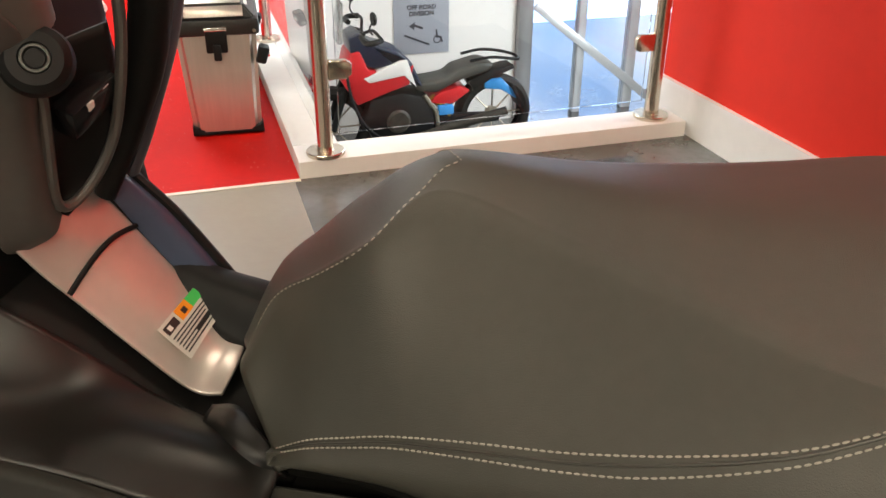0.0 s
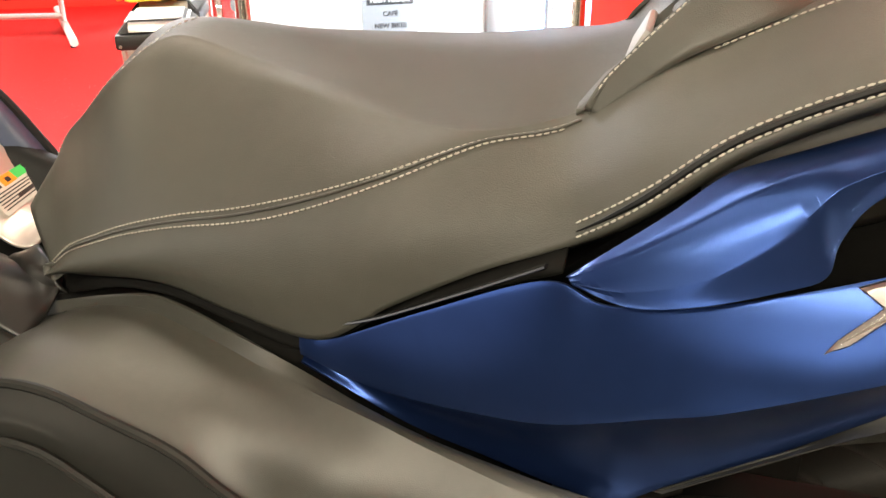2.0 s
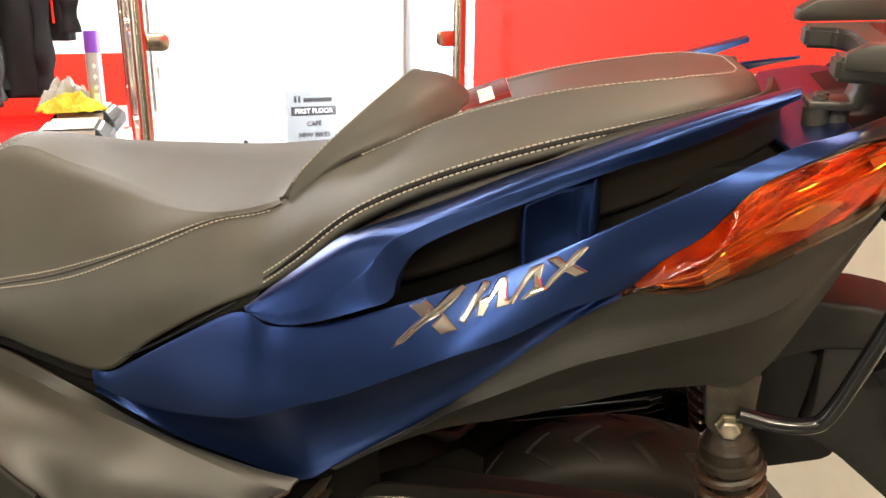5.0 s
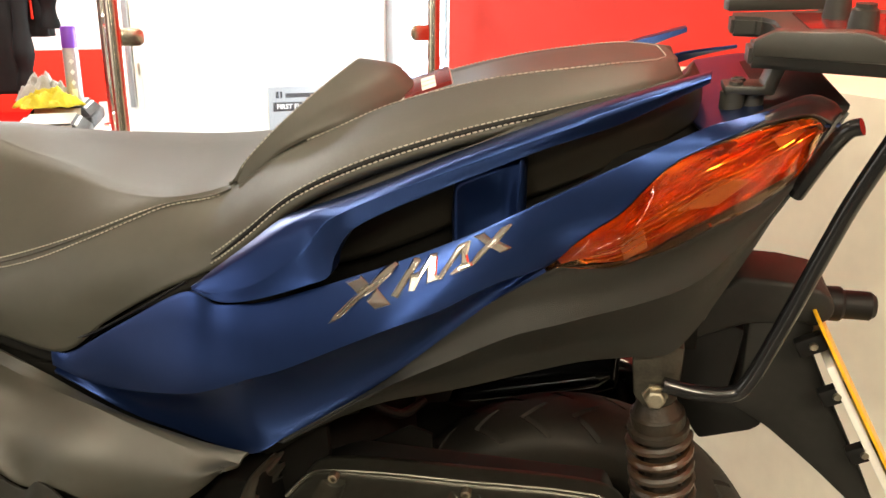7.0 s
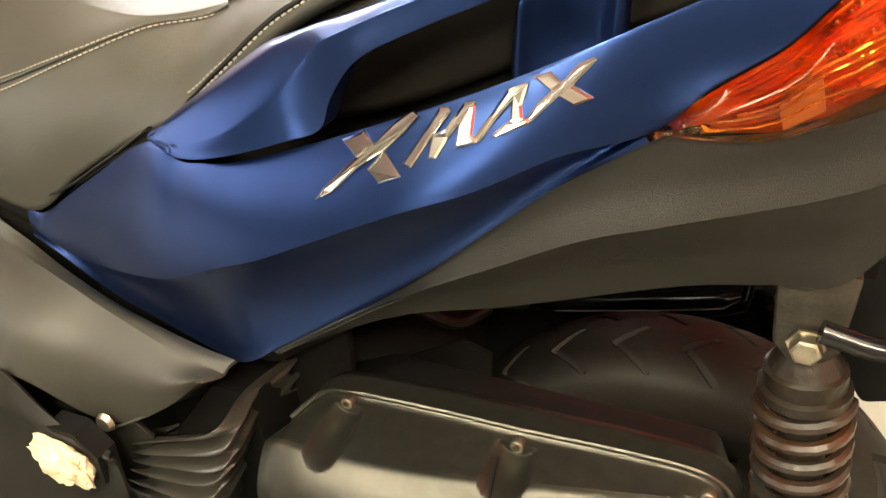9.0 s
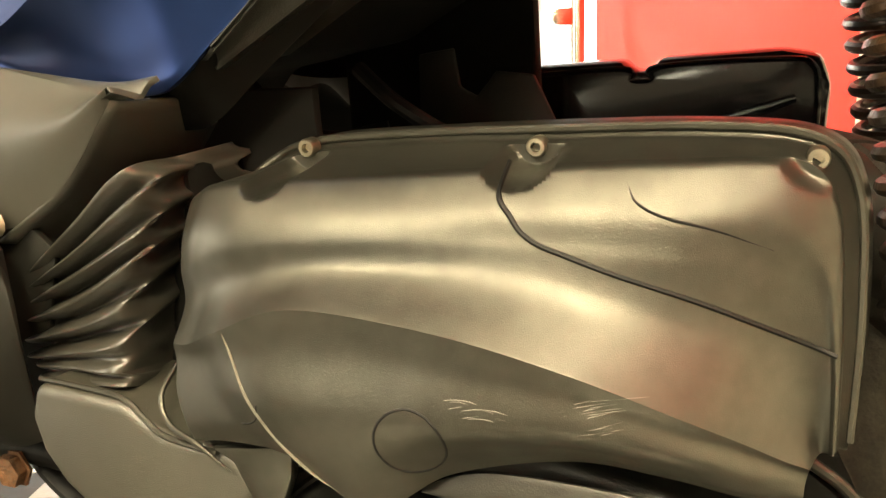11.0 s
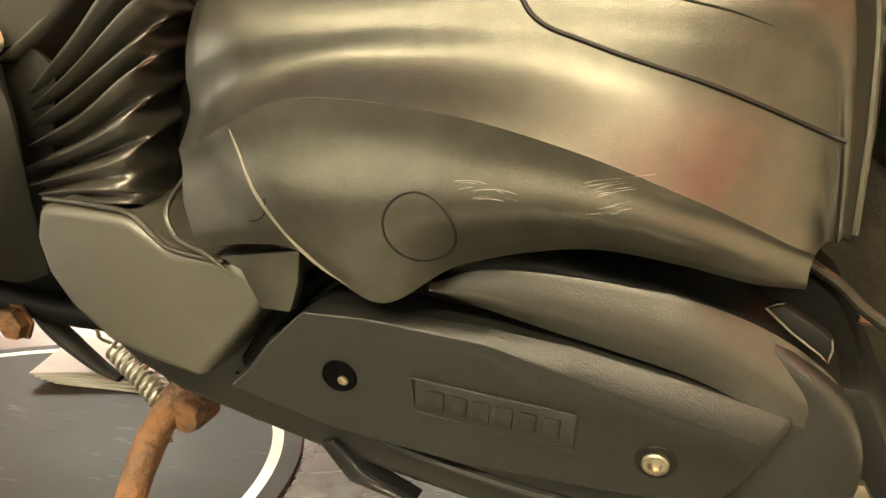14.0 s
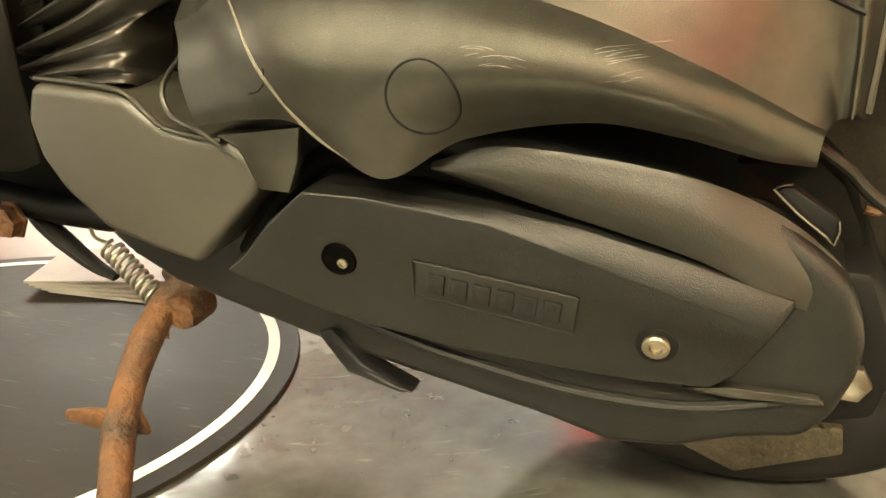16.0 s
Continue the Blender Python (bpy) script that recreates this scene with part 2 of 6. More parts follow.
RUST = mat("rusty_steel", (0.14, 0.062, 0.025), 0.65, metal=0.2, bump=2.0, bump_scale=110, vary=0.6, vary_scale=22, second=(0.03, 0.026, 0.022), rough_vary=0.2)
SPRING = mat("grimy_black_spring", (0.014, 0.013, 0.011), 0.32, bump=0.5, bump_scale=160, vary=0.5, vary_scale=30, second=(0.04, 0.02, 0.009))
GRIME = mat("grimy_alloy", (0.045, 0.04, 0.03), 0.5, metal=0.4, bump=0.6, bump_scale=130, vary=0.5, vary_scale=25)
RED = mat("red_wall_paint", (0.74, 0.026, 0.011), 0.6, bump=0.06, bump_scale=60, vary=0.06, vary_scale=1.5, spec=0.3)
CREAM = mat("cream_wall_paint", (0.84, 0.78, 0.65), 0.6, bump=0.06, bump_scale=60, vary=0.08, vary_scale=2)
WHITE = mat("white_paint", (0.8, 0.78, 0.74), 0.5, bump=0.05, bump_scale=80, vary=0.05, vary_scale=2)


# ---- room ----
def scuffed(name, colour, second, scratch, rough, gloss=0.5):
    """A worn floor: mottled colour at two scales, fine scratches in two directions, patchy gloss."""
    m = mat(name, colour, rough, bump=0.05, bump_scale=60, vary=0.3, vary_scale=2.2, second=second, rough_vary=0.1)
    m.node_tree.nodes["Principled BSDF"].inputs["Specular IOR Level"].default_value = gloss
    nt = m.node_tree
    b = nt.nodes["Principled BSDF"]
    base = b.inputs["Base Color"].links[0].from_socket
    tc = nt.nodes.new("ShaderNodeTexCoord")
    for angle, scale in ((25, (14, 95, 1)), (-50, (17, 120, 1)), (100, (11, 80, 1))):
        mp = nt.nodes.new("ShaderNodeMapping")
        mp.inputs["Rotation"].default_value = (0, 0, radians(angle))
        mp.inputs["Scale"].default_value = scale
        n = nt.nodes.new("ShaderNodeTexNoise")
        n.inputs["Scale"].default_value, n.inputs["Detail"].default_value, n.inputs["Distortion"].default_value = 1.0, 3, 0.6
        ramp = nt.nodes.new("ShaderNodeValToRGB")
        ramp.color_ramp.elements[0].position, ramp.color_ramp.elements[1].position = 0.67, 0.88
        mix = nt.nodes.new("ShaderNodeMix")
        mix.data_type = "RGBA"
        nt.links.new(tc.outputs["Object"], mp.inputs["Vector"])
        nt.links.new(mp.outputs[0], n.inputs["Vector"])
        nt.links.new(n.outputs["Fac"], ramp.inputs[0])
        nt.links.new(ramp.outputs[0], mix.inputs["Factor"])
        nt.links.new(base, mix.inputs["A"])
        mix.inputs["B"].default_value = (*scratch, 1)
        base = mix.outputs["Result"]
    nt.links.new(base, b.inputs["Base Color"])
    return m


TILE = mat("beige_floor_tile", (0.3, 0.275, 0.22), 0.32, bump=0.06, bump_scale=70, vary=0.07, vary_scale=2)
DARKTILE = scuffed("slate_floor_tile", (0.105, 0.11, 0.1), (0.05, 0.046, 0.038), (0.22, 0.21, 0.175), 0.17, 1.0)
MATM = scuffed("worn_black_mat", (0.02, 0.0165, 0.012), (0.009, 0.007, 0.005), (0.1, 0.085, 0.062), 0.6, 0.15)
REDFLOOR = mat("red_vinyl_floor", (0.62, 0.008, 0.005), 0.6, spec=0.12, bump=0.3, bump_scale=250, vary=0.12, vary_scale=3)
FLECK = mat("pale_flecks", (0.75, 0.4, 0.34), 0.5)
CEILING = mat("ceiling_paint", (0.36, 0.35, 0.33), 0.8, bump=0.05, bump_scale=50, vary=0.04, vary_scale=2)
# room coordinates: u along the kerb, v away from the scooter; origin: outer corner of the kerb
EYE0, GROW = Vector((0.3, -0.19, 1.07)), 1.0467
ROOM = Matrix.Translation(EYE0) @ Matrix.Scale(GROW, 4) @ Matrix.Translation(-EYE0) @ Matrix(((0.857, -0.515, 0, -1.1), (0.515, 0.857, 0, 2.43), (0, 0, 1, 0), (0, 0, 0, 1)))
FLOOR = -0.05


def slab(name, x0, y0, z0, x1, y1, z1, material, label, category, m=ROOM, bevel=0.0, kind="structure"):
    return solid(name, box_bm(x0, y0, z0, x1, y1, z1, bevel), material, label, category, m, kind=kind, smooth=bevel > 0)


slab("floor", -0.02, -6, -0.2, 6, 0, 0, DARKTILE, "worn dark slate showroom floor with scuffs", "floor")
slab("floor_light", -6, -1.3, -0.2, -0.021, -0.02, 0.001, TILE, "light beige showroom floor tiles", "floor")
# aisle floor, largely out of view, kept dark for the panels' reflections
slab("floor_aisle", -6, -6, -0.2, -0.021, -1.301, 0.0, DARKTILE, "dark slate floor of the aisle", "floor")
slab("floor_red", -6, 0.0, -0.2, 0.0, 4.62, -0.001, REDFLOOR, "red flecked vinyl floor beside the stairwell", "floor")
slab("trim", -6, -0.02, -0.1, 0.0, 0.0, 0.003, CREAM, "pale trim strip along the red floor", "trim")
slab("floor_lower", 0.16, 0.1, -1.75, 8, 9.0, -1.6, DARKTILE, "dark lower floor of the stairwell", "floor")
slab("kerb_front", 0, 0, -0.2, 1.47, 0.16, 0.06, WHITE, "white painted kerb under the glass railing", "kerb", bevel=0.004)
slab("kerb_side", 0, 0.161, -0.2, 0.16, 4.6, 0.06, WHITE, "white painted kerb along the stairwell", "kerb", bevel=0.004)
slab("wall_stairwell", 0.05, 0.05, -1.6, 0.14, 4.6, -0.2, WHITE, "white wall under the side kerb", "wall")
slab("wall_red", 1.5, -5.5, 0.17, 1.62, 0.25, 2.87, RED, "smooth bright red painted showroom wall", "wall")
slab("skirting", 1.48, -5.5, 0.0, 1.62, 0.25, 0.17, WHITE, "white skirting under the red wall", "skirting")
slab("wall_low", 1.2, -5.5, 0.0, 1.478, -1.75, 0.884, CREAM, "cream half-height wall panel under the red wall", "wall")
# unseen closing walls and ceiling, kept grey to cut bounce and reflections
slab("wall_back", -6, -6.15, 0, 6, -6, 2.87, DIM, "plain grey wall behind the showroom", "wall")
slab("wall_left", -6.15, -6, 0, -6, 4.6, 2.87, DIM, "plain grey showroom wall", "wall")
slab("ceiling", -6.2, -6.2, 2.87, 8, 9, 2.95, CEILING, "plain grey ceiling", "ceiling")
slab("wall_white", -6, 4.62, -1.6, 2.63, 4.75, 2.87, WHITE, "bright white wall across the stairwell", "wall")
slab("wall_right", 5.5, 0.2, -1.6, 5.6, 4.6, 2.87, WHITE, "plain white end wall of the stairwell", "wall")
slab("dado", -6, 4.58, 0.0, 0.2, 4.619, 0.5, RED, "red band along the foot of the white wall", "wall")

# glazed facade beside the white wall
ALU = mat("grey_aluminium", (0.36, 0.36, 0.36), 0.4, metal=0.6, bump=0.05, bump_scale=200, vary=0.1)
PALE = mat("pale_steel", (0.66, 0.68, 0.7), 0.35, metal=0.4, bump=0.05, bump_scale=200, vary=0.1)
CLEAR = glass_mat("clear_glass", (0.97, 0.99, 0.98), 0.0, 1.45)
facade = thing("window_1", "steel-framed glazed facade in bluish daylight", "window", ROOM, kind="structure")
part("post", box_bm(2.635, 4.56, -1.6, 2.78, 4.75, 2.8, .01), ALU, facade, "grey corner post")
for u0, u1 in ((3.26, 3.34), (3.8, 3.9), (4.5, 4.6)):
    part("mullion", box_bm(u0, 4.6, -1.6, u1, 4.7, 2.8, .006), PALE, facade)
for (ua, za), (ub, zb) in (((2.8, -.53), (4.2, -1.6)), ((3.3, -.2), (4.6, -.75)), ((2.8, .55), (4.6, -.5))):
    d = Vector((ub - ua, 0, zb - za))
    part("brace", moved(box_bm(0, 4.57, -.04, d.length, 4.6, .04, .006), Matrix.Translation((ua, 0, za)) @ pose(0, 0, 0, 0, math.degrees(math.atan2(-d.z, d.x)), 0)), PALE, facade, "sloping steel brace")
for u0, u1 in ((2.78, 3.26), (3.34, 3.8), (3.9, 4.5)):
    pane = part("pane", box_bm(u0, 4.64, -1.6, u1, 4.652, 2.8), CLEAR, facade, smooth=False)
    pane.visible_shadow = False
slab("wall_outer", 4.6, 4.62, -1.6, 8, 4.75, 2.87, WHITE, "plain white wall beside the facade", "wall")
OUT = mat("far_daylight", (.4, .55, .8), .9)
on = OUT.node_tree
ob_ = on.nodes["Principled BSDF"]
nz = on.nodes.new("ShaderNodeTexNoise")
nz.inputs["Scale"].default_value, nz.inputs["Detail"].default_value = 1.3, 5
rp = on.nodes.new("ShaderNodeValToRGB")
rp.color_ramp.elements[0].position, rp.color_ramp.elements[0].color = .42, (.22, .42, .85, 1)
rp.color_ramp.elements[1].position, rp.color_ramp.elements[1].color = .6, (.95, .98, 1, 1)
on.links.new(nz.outputs["Fac"], rp.inputs[0])
on.links.new(rp.outputs[0], ob_.inputs["Emission Color"])
ob_.inputs["Emission Strength"].default_value = 5.0
slab("backdrop", 2.0, 8.2, -1.6, 9, 8.3, 2.87, OUT, "pale blue daylight outside the facade", "backdrop")


# ---- scooter ----
BIKE = Matrix.Translation((0.667, 0.696, 0)) @ pose(0, 0, 0, 0, 0, -3) @ pose(0, 0, 0, 6.5, 0, 0)
scooter = thing("scooter", "blue and dark grey maxi scooter leaning on its rusty side stand", "scooter", BIKE)


def between(a, b, t, push=(0, 0, 0)):
    return [tuple(Vector(p).lerp(Vector(q), t) + Vector(push)) for p, q in zip(a, b)]


def shift(g, dx=0, dy=0, dz=0):
    return [(x + dx, y + dy, z + dz) for x, y, z in g]


def flip(g):
    return [(x, -y, z) for x, y, z in g]


def row(grid, r, i0=0, i1=None, lift=(0, -.0008, .0008)):
    """A line along a grid of points, at the fractional row r."""
    k = min(int(r), len(grid) - 2)
    return [a.lerp(b, r - k) + Vector(lift) for a, b in zip(grid[k][i0:i1], grid[k + 1][i0:i1])]


def onto(grid, pts, lift=0.0):
    """Points given by x and z, laid on the left face of a grid."""
    flat = [p for r in grid for p in r]
    out = []
    for x, z in pts:
        near = sorted(flat, key=lambda p: (p.x - x) ** 2 + (p.z - z) ** 2)[:4]
        w = [1 / ((p.x - x) ** 2 + (p.z - z) ** 2 + 1e-7) for p in near]
        out.append(Vector((x, sum(p.y * q for p, q in zip(near, w)) / sum(w) - lift, z)))
    return out


def over(p):
    """The far-side twin of a point: the body stands a little straighter than the stand's lean."""
    y = .11 * p[2] - p[1]
    k = max(0, min(1, (p[2] - .75) / .15))
    return (p[0], y, p[2] - .066 * k * (y - p[1]))


def both(name, make, material, label="", **kw):
    """A left part and its mirrored right one."""
    for side in (1, -1):
        bm = make()
        if side < 0:
            for v in bm.verts:
                v.co = over(v.co)
            bmesh.ops.reverse_faces(bm, faces=bm.faces)
        ob = part(name, bm, material, scooter, label, **kw)
        if side > 0:
            left = ob
    return left


def by_x(guide, xs):
    """A smooth curve through a guide that runs along x, read off at the given x."""
    p = cat(guide, 40 * len(guide))
    out, k = [], 0
    for x in xs:
        while k < len(p) - 2 and p[k + 1].x < x:
            k += 1
        d = p[k + 1].x - p[k].x
        out.append(p[k].lerp(p[k + 1], max(0, min(1, (x - p[k].x) / d)) if d > 1e-9 else 0))
    return out


def bolt_bm(r, h, seg=12):
    """A socket screw along -y, its head's top at -h."""
    return lathe_bm([(0, .002), (r, .002), (r, -h * .8), (r * .85, -h), (r * .5, -h), (r * .45, -h * .4), (0, -h * .4)], "y", seg)


def hex_bm(r, h):
    a = lathe_bm([(0, 0), (r * 1.25, 0), (r * 1.25, -h * .2), (r, -h * .2), (r, -h * .9), (r * .8, -h), (0, -h)], "y", 6)
    return a


# seat
A = [(-.985, -.10, .603), (-.945, -.11, .61), (-.90, -.12, .62), (-.85, -.132, .632), (-.79, -.148, .64), (-.71, -.172, .638), (-.615, -.19, .637), (-.54, -.197, .69), (-.46, -.204, .741), (-.39, -.21, .779), (-.341, -.219, .816), (-.281, -.212, .866), (-.2, -.203, .905), (-.1, -.19, .938), (0, -.162, .96), (.074, -.118, .971), (.114, -.04, .968)]
C = [(-0.985, -0.105, 0.612), (-0.94, -0.117, 0.647), (-0.9, -0.123, 0.667), (-0.85, -0.13, 0.689), (-0.777, -0.145, 0.716), (-0.7, -0.155, 0.738), (-0.631, -0.16, 0.762), (-0.555, -0.158, 0.792), (-0.476, -0.134, 0.821), (-0.405, -0.118, 0.836), (-0.335, -0.114, 0.882), (-0.27, -0.098, 0.912), (-0.2, -0.095, 0.943), (-0.1, -0.09, 0.971), (0, -0.09, 0.987), (0.062, -0.075, 0.991), (0.102, -0.025, 0.987)]
D = [(-1.065, 0, .628), (-1.018, -.004, .712), (-.955, -.022, .766), (-.9, -.03, .812), (-.85, .015, .845), (-.745, -.012, .834), (-.648, -.05, .828), (-.557, -.095, .823), (-.474, -.124, .828), (-.403, -.106, .842), (-.335, -.098, .882), (-.27, -.084, .912), (-.2, -.072, .938), (-.1, -.07, .968), (0, -.07, .985), (.06, -.055, .989), (.096, -.012, .985)]
E = [(-1.1, .06, .6), (-1.045, .06, .702), (-1.0, .06, .748), (-.945, .06, .8), (-.87, .06, .851), (-.75, .06, .846), (-.648, .06, .838), (-.557, .06, .836), (-.474, .06, .842), (-.403, .06, .856), (-.335, .06, .88), (-.27, .06, .9), (-.2, .06, .924), (-.1, .06, .955), (0, .06, .97), (.065, .06, .977), (.108, .06, .972)]


def across(g):
    """The far half of the saddle; it drops a little towards the tail."""
    out = []
    for x, y, z in g:
        k = max(0, min(1, (x + .45) / .35))
        out.append((x, .12 - y, z - (.05 + .045 * k * k * (3 - 2 * k)) * (.12 - 2 * y)))
    return out


AB = between(A, C, .5, (0, -.016, 0))
CD = [tuple(Vector(p).lerp(Vector(q), .86) + Vector((0, -.02, .016)) * (Vector(p) - Vector(q)).length) for p, q in zip(C, D)]
CD[0] = (-1.034, -.06, .66)
half = [A, AB, C, CD, D, between(D, E, .12, (0, 0, .001)), E]
SEAT = surf(half + [across(g) for g in half[-2::-1]], 129, 73, firm)
seat = part("seat", grid_bm(SEAT, (0, 0, 1)), VINYL, scooter, "dark grey vinyl saddle with light double stitching", thick=0.012)
part("seam", tube_bm(row(SEAT, 12, 2, 74), .0013, 6), PLASTIC, seat)
for r in (11.4, 12.33):
    part("stitching", dashes_bm(row(SEAT, r, 1, 73)), THREAD, seat, "light grey stitching")
part("seam", tube_bm(row(SEAT, 1.5, 73, 124), [min(1, .15 + i / 10) * .0032 for i in range(51)], 6), BLACK, seat)
for r in (.7, 2.5):
    part("stitching", dashes_bm(row(SEAT, r, 73, 124)), THREAD, seat, "light grey stitching")
ROUND = [SEAT[j][int(126 - 11 * abs((j - 36.5) / 23.5) ** 3)] + Vector((.0006, 0, .0008)) for j in range(14, 60)]
part("stitching", dashes_bm(row(SEAT, 13, 84, 116) + ROUND + row(SEAT, 60, 40, 116, (0, 0, .001))[::-1]), THREAD, seat, "light grey stitching")
up = Vector((0, -.0008, .0008))
near = [(i, 24 + 12 * max(0, (i - 19) / 15) ** 2.2) for i in range(2, 35)]
front = [SEAT[int(r)][i].lerp(SEAT[min(72, int(r) + 1)][i], r % 1) + up for i, r in near + [(i, 72 - r) for i, r in near[-2::-1]]]
part("stitching", dashes_bm(front, .005, .003, .0007), THREAD, seat, "light grey stitching")

# lumbar pad
PADF = [(-.393, -.11, .848), (-.38, -.102, .87), (-.36, -.094, .892), (-.337, -.083, .915), (-.312, -.062, .938), (-.29, -.025, .957), (-.279, .03, .966)]
PADB = [(-.392, -.113, .834), (-.36, -.112, .86), (-.327, -.108, .888), (-.285, -.097, .908), (-.25, -.076, .92), (-.225, -.04, .926), (-.2, .03, .93)]


def arch_of(g):
    return g + [(x, .06 - y, z - .05 * (.06 - 2 * y)) for x, y, z in g[-2::-1]]


PADF, PADB = arch_of(PADF), arch_of(PADB)
LOW = [(-.402, p[1], .846 - .06 * (p[1] + .11)) for p in PADF]
MIDB = [tuple(Vector(f).lerp(Vector(b), .5) + Vector((.006, -.005 * (1 - i / 6), .008 * (1 - abs(i / 6 - 1)) + .004))) for i, (f, b) in enumerate(zip(PADF, PADB))]
SIDE = surf([PADF, between(PADF, MIDB, .12, (0, -.001, .0015)), MIDB, between(MIDB, PADB, .7, (0, -.002, .002)), PADB], 97, 33, firm)
FACEP = surf([PADF, between(PADF, LOW, .08, (-.002, 0, .0005)), between(PADF, LOW, .5, (.004, 0, 0)), LOW], 97, 49, firm)
for r in FACEP:
    for p in r:
        w = max(0, min(1, (.042 - abs(p.y + .004)) / .012)) * max(0, min(1, (.9 + .25 * abs(p.y) - p.z) / .012))
        p.x += .03 * w * w * (3 - 2 * w)
lumbar = part("lumbar_pad", merged(grid_bm(SIDE, (0, -1, 1)), grid_bm(FACEP, (-1, 0, 1))), VINYL, scooter, "raised dark vinyl lumbar pad", thick=0.006, sharp=50)
part("stitching", dashes_bm(row(SIDE, 2, 5, 97, (0, -.0006, .0008))), THREAD, lumbar, "light grey stitching")
part("pad_plate", moved(box_bm(-.004, -.034, 0, .004, .034, .05, .003), pose(-.378, -.004, .847, 0, 28, 0)), mat("dull_silver_plate", (.3, .29, .28), .4, metal=.4), lumbar, "silver plate in the recess of the lumbar pad")
BADGE = pose(-.19, .02, .936, 5, -17, 14)
badge = part("badge", moved(box_bm(-.034, -.04, -.004, .034, .04, .004, .002), BADGE), SILVER, scooter, "silver badge plate behind the lumbar pad")
part("badge_face", moved(box_bm(-.027, -.036, .0035, .033, .038, .006, .001), BADGE), mat("red_badge", (.12, .012, .01), .2), badge, "small dark red badge face")
for k in range(3):
    part("badge_mark", moved(box_bm(-.004, -.026 + .016 * k, .0055, .014, -.014 + .016 * k, .007), BADGE), WHITE, badge, "white badge mark")

# black filling in place of shade, so that nothing shows through the gaps
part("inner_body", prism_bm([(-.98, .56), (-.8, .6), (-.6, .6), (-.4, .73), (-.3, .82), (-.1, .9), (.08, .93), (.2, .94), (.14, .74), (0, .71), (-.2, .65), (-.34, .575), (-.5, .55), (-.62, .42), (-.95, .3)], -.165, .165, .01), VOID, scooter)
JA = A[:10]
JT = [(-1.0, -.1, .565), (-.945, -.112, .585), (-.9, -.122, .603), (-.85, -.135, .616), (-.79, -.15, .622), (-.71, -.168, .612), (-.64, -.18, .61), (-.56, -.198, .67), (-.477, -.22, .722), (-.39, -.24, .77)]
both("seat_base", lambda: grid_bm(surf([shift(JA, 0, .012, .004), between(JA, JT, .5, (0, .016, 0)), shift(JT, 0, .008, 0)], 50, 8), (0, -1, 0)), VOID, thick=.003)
both("trim_strip", lambda: tube_bm(cat([(-.62, -.183, .648), (-.56, -.197, .674), (-.475, -.219, .727), (-.4, -.238, .776)], 24), .0035, 8, squash=.5), GLOSS, "gloss black trim strip")

# blue side panels
T = [(-.642, -.177, .629), (-.609, -.184, .634), (-.505, -.213, .702), (-.403, -.243, .766), (-.361, -.257, .763), (-.334, -.264, .768), (-.301, -.269, .776), (-.247, -.272, .796), (-.164, -.271, .83), (-.093, -.265, .861), (-.017, -.254, .899), (.051, -.24, .933), (.117, -.22, .963), (.15, -.206, .971), (.2, -.181, .98)]
K = [(-.642, -.18, .608), (-.583, -.2, .606), (-.518, -.222, .614), (-.425, -.257, .642), (-.375, -.273, .662), (-.314, -.289, .695), (-.273, -.297, .715), (-.212, -.303, .749), (-.158, -.303, .777), (-.107, -.294, .798), (-.059, -.276, .821), (-.01, -.25, .833), (.021, -.247, .864), (.054, -.245, .89), (.076, -.243, .917), (.1, -.237, .939), (.147, -.224, .962), (.2, -.186, .979)]
BT = [(-.642, -.18, .6), (-.534, -.2, .566), (-.45, -.22, .561), (-.371, -.24, .559), (-.335, -.25, .568), (-.297, -.25, .596), (-.231, -.25, .643), (-.17, -.25, .692), (-.113, -.253, .745), (-.061, -.25, .792), (-.012, -.249, .831)]
XS = [-.642 + .842 * i / 118 for i in range(119)]
top_line, crease = by_x(T, XS), by_x(K, XS)


def belly(a, b, s):
    """From the panel's top line to its crease, swelling outwards."""
    return a.lerp(b, s) + Vector((0, -.16 * s * (1 - s) * (a - b).length * 1.4, 0))


UPPER = [[belly(a, b, j / 23) for a, b in zip(top_line, crease)] for j in range(24)]


def blue_panel():
    n = sum(1 for x in XS if x < -.013)
    foot = by_x(BT, XS[:n])
    lower = [[a.lerp(b, j / 13) + Vector((0, .045 * (j / 13) * (1 - j / 13), 0)) for a, b in zip(crease[:n], foot)] for j in range(14)]
    bm = merged(grid_bm(UPPER, (0, -1, 0)), grid_bm(lower, (0, -1, 0)))
    bmesh.ops.remove_doubles(bm, verts=bm.verts, dist=2e-5)
    return bm


panel = both("side_panel", blue_panel, BLUE, "satin blue painted side panel", thick=0.004, bevel=0.001, sharp=14)
# black strip put in for the shade between side panel and lower cover
both("panel_backing", lambda: grid_bm(surf([shift(BT, 0, .008, .012), shift(BT, 0, .04, -.03)], 50, 5), (0, -1, 0)), VOID, "matt black strip filling the shaded gap behind the panel")
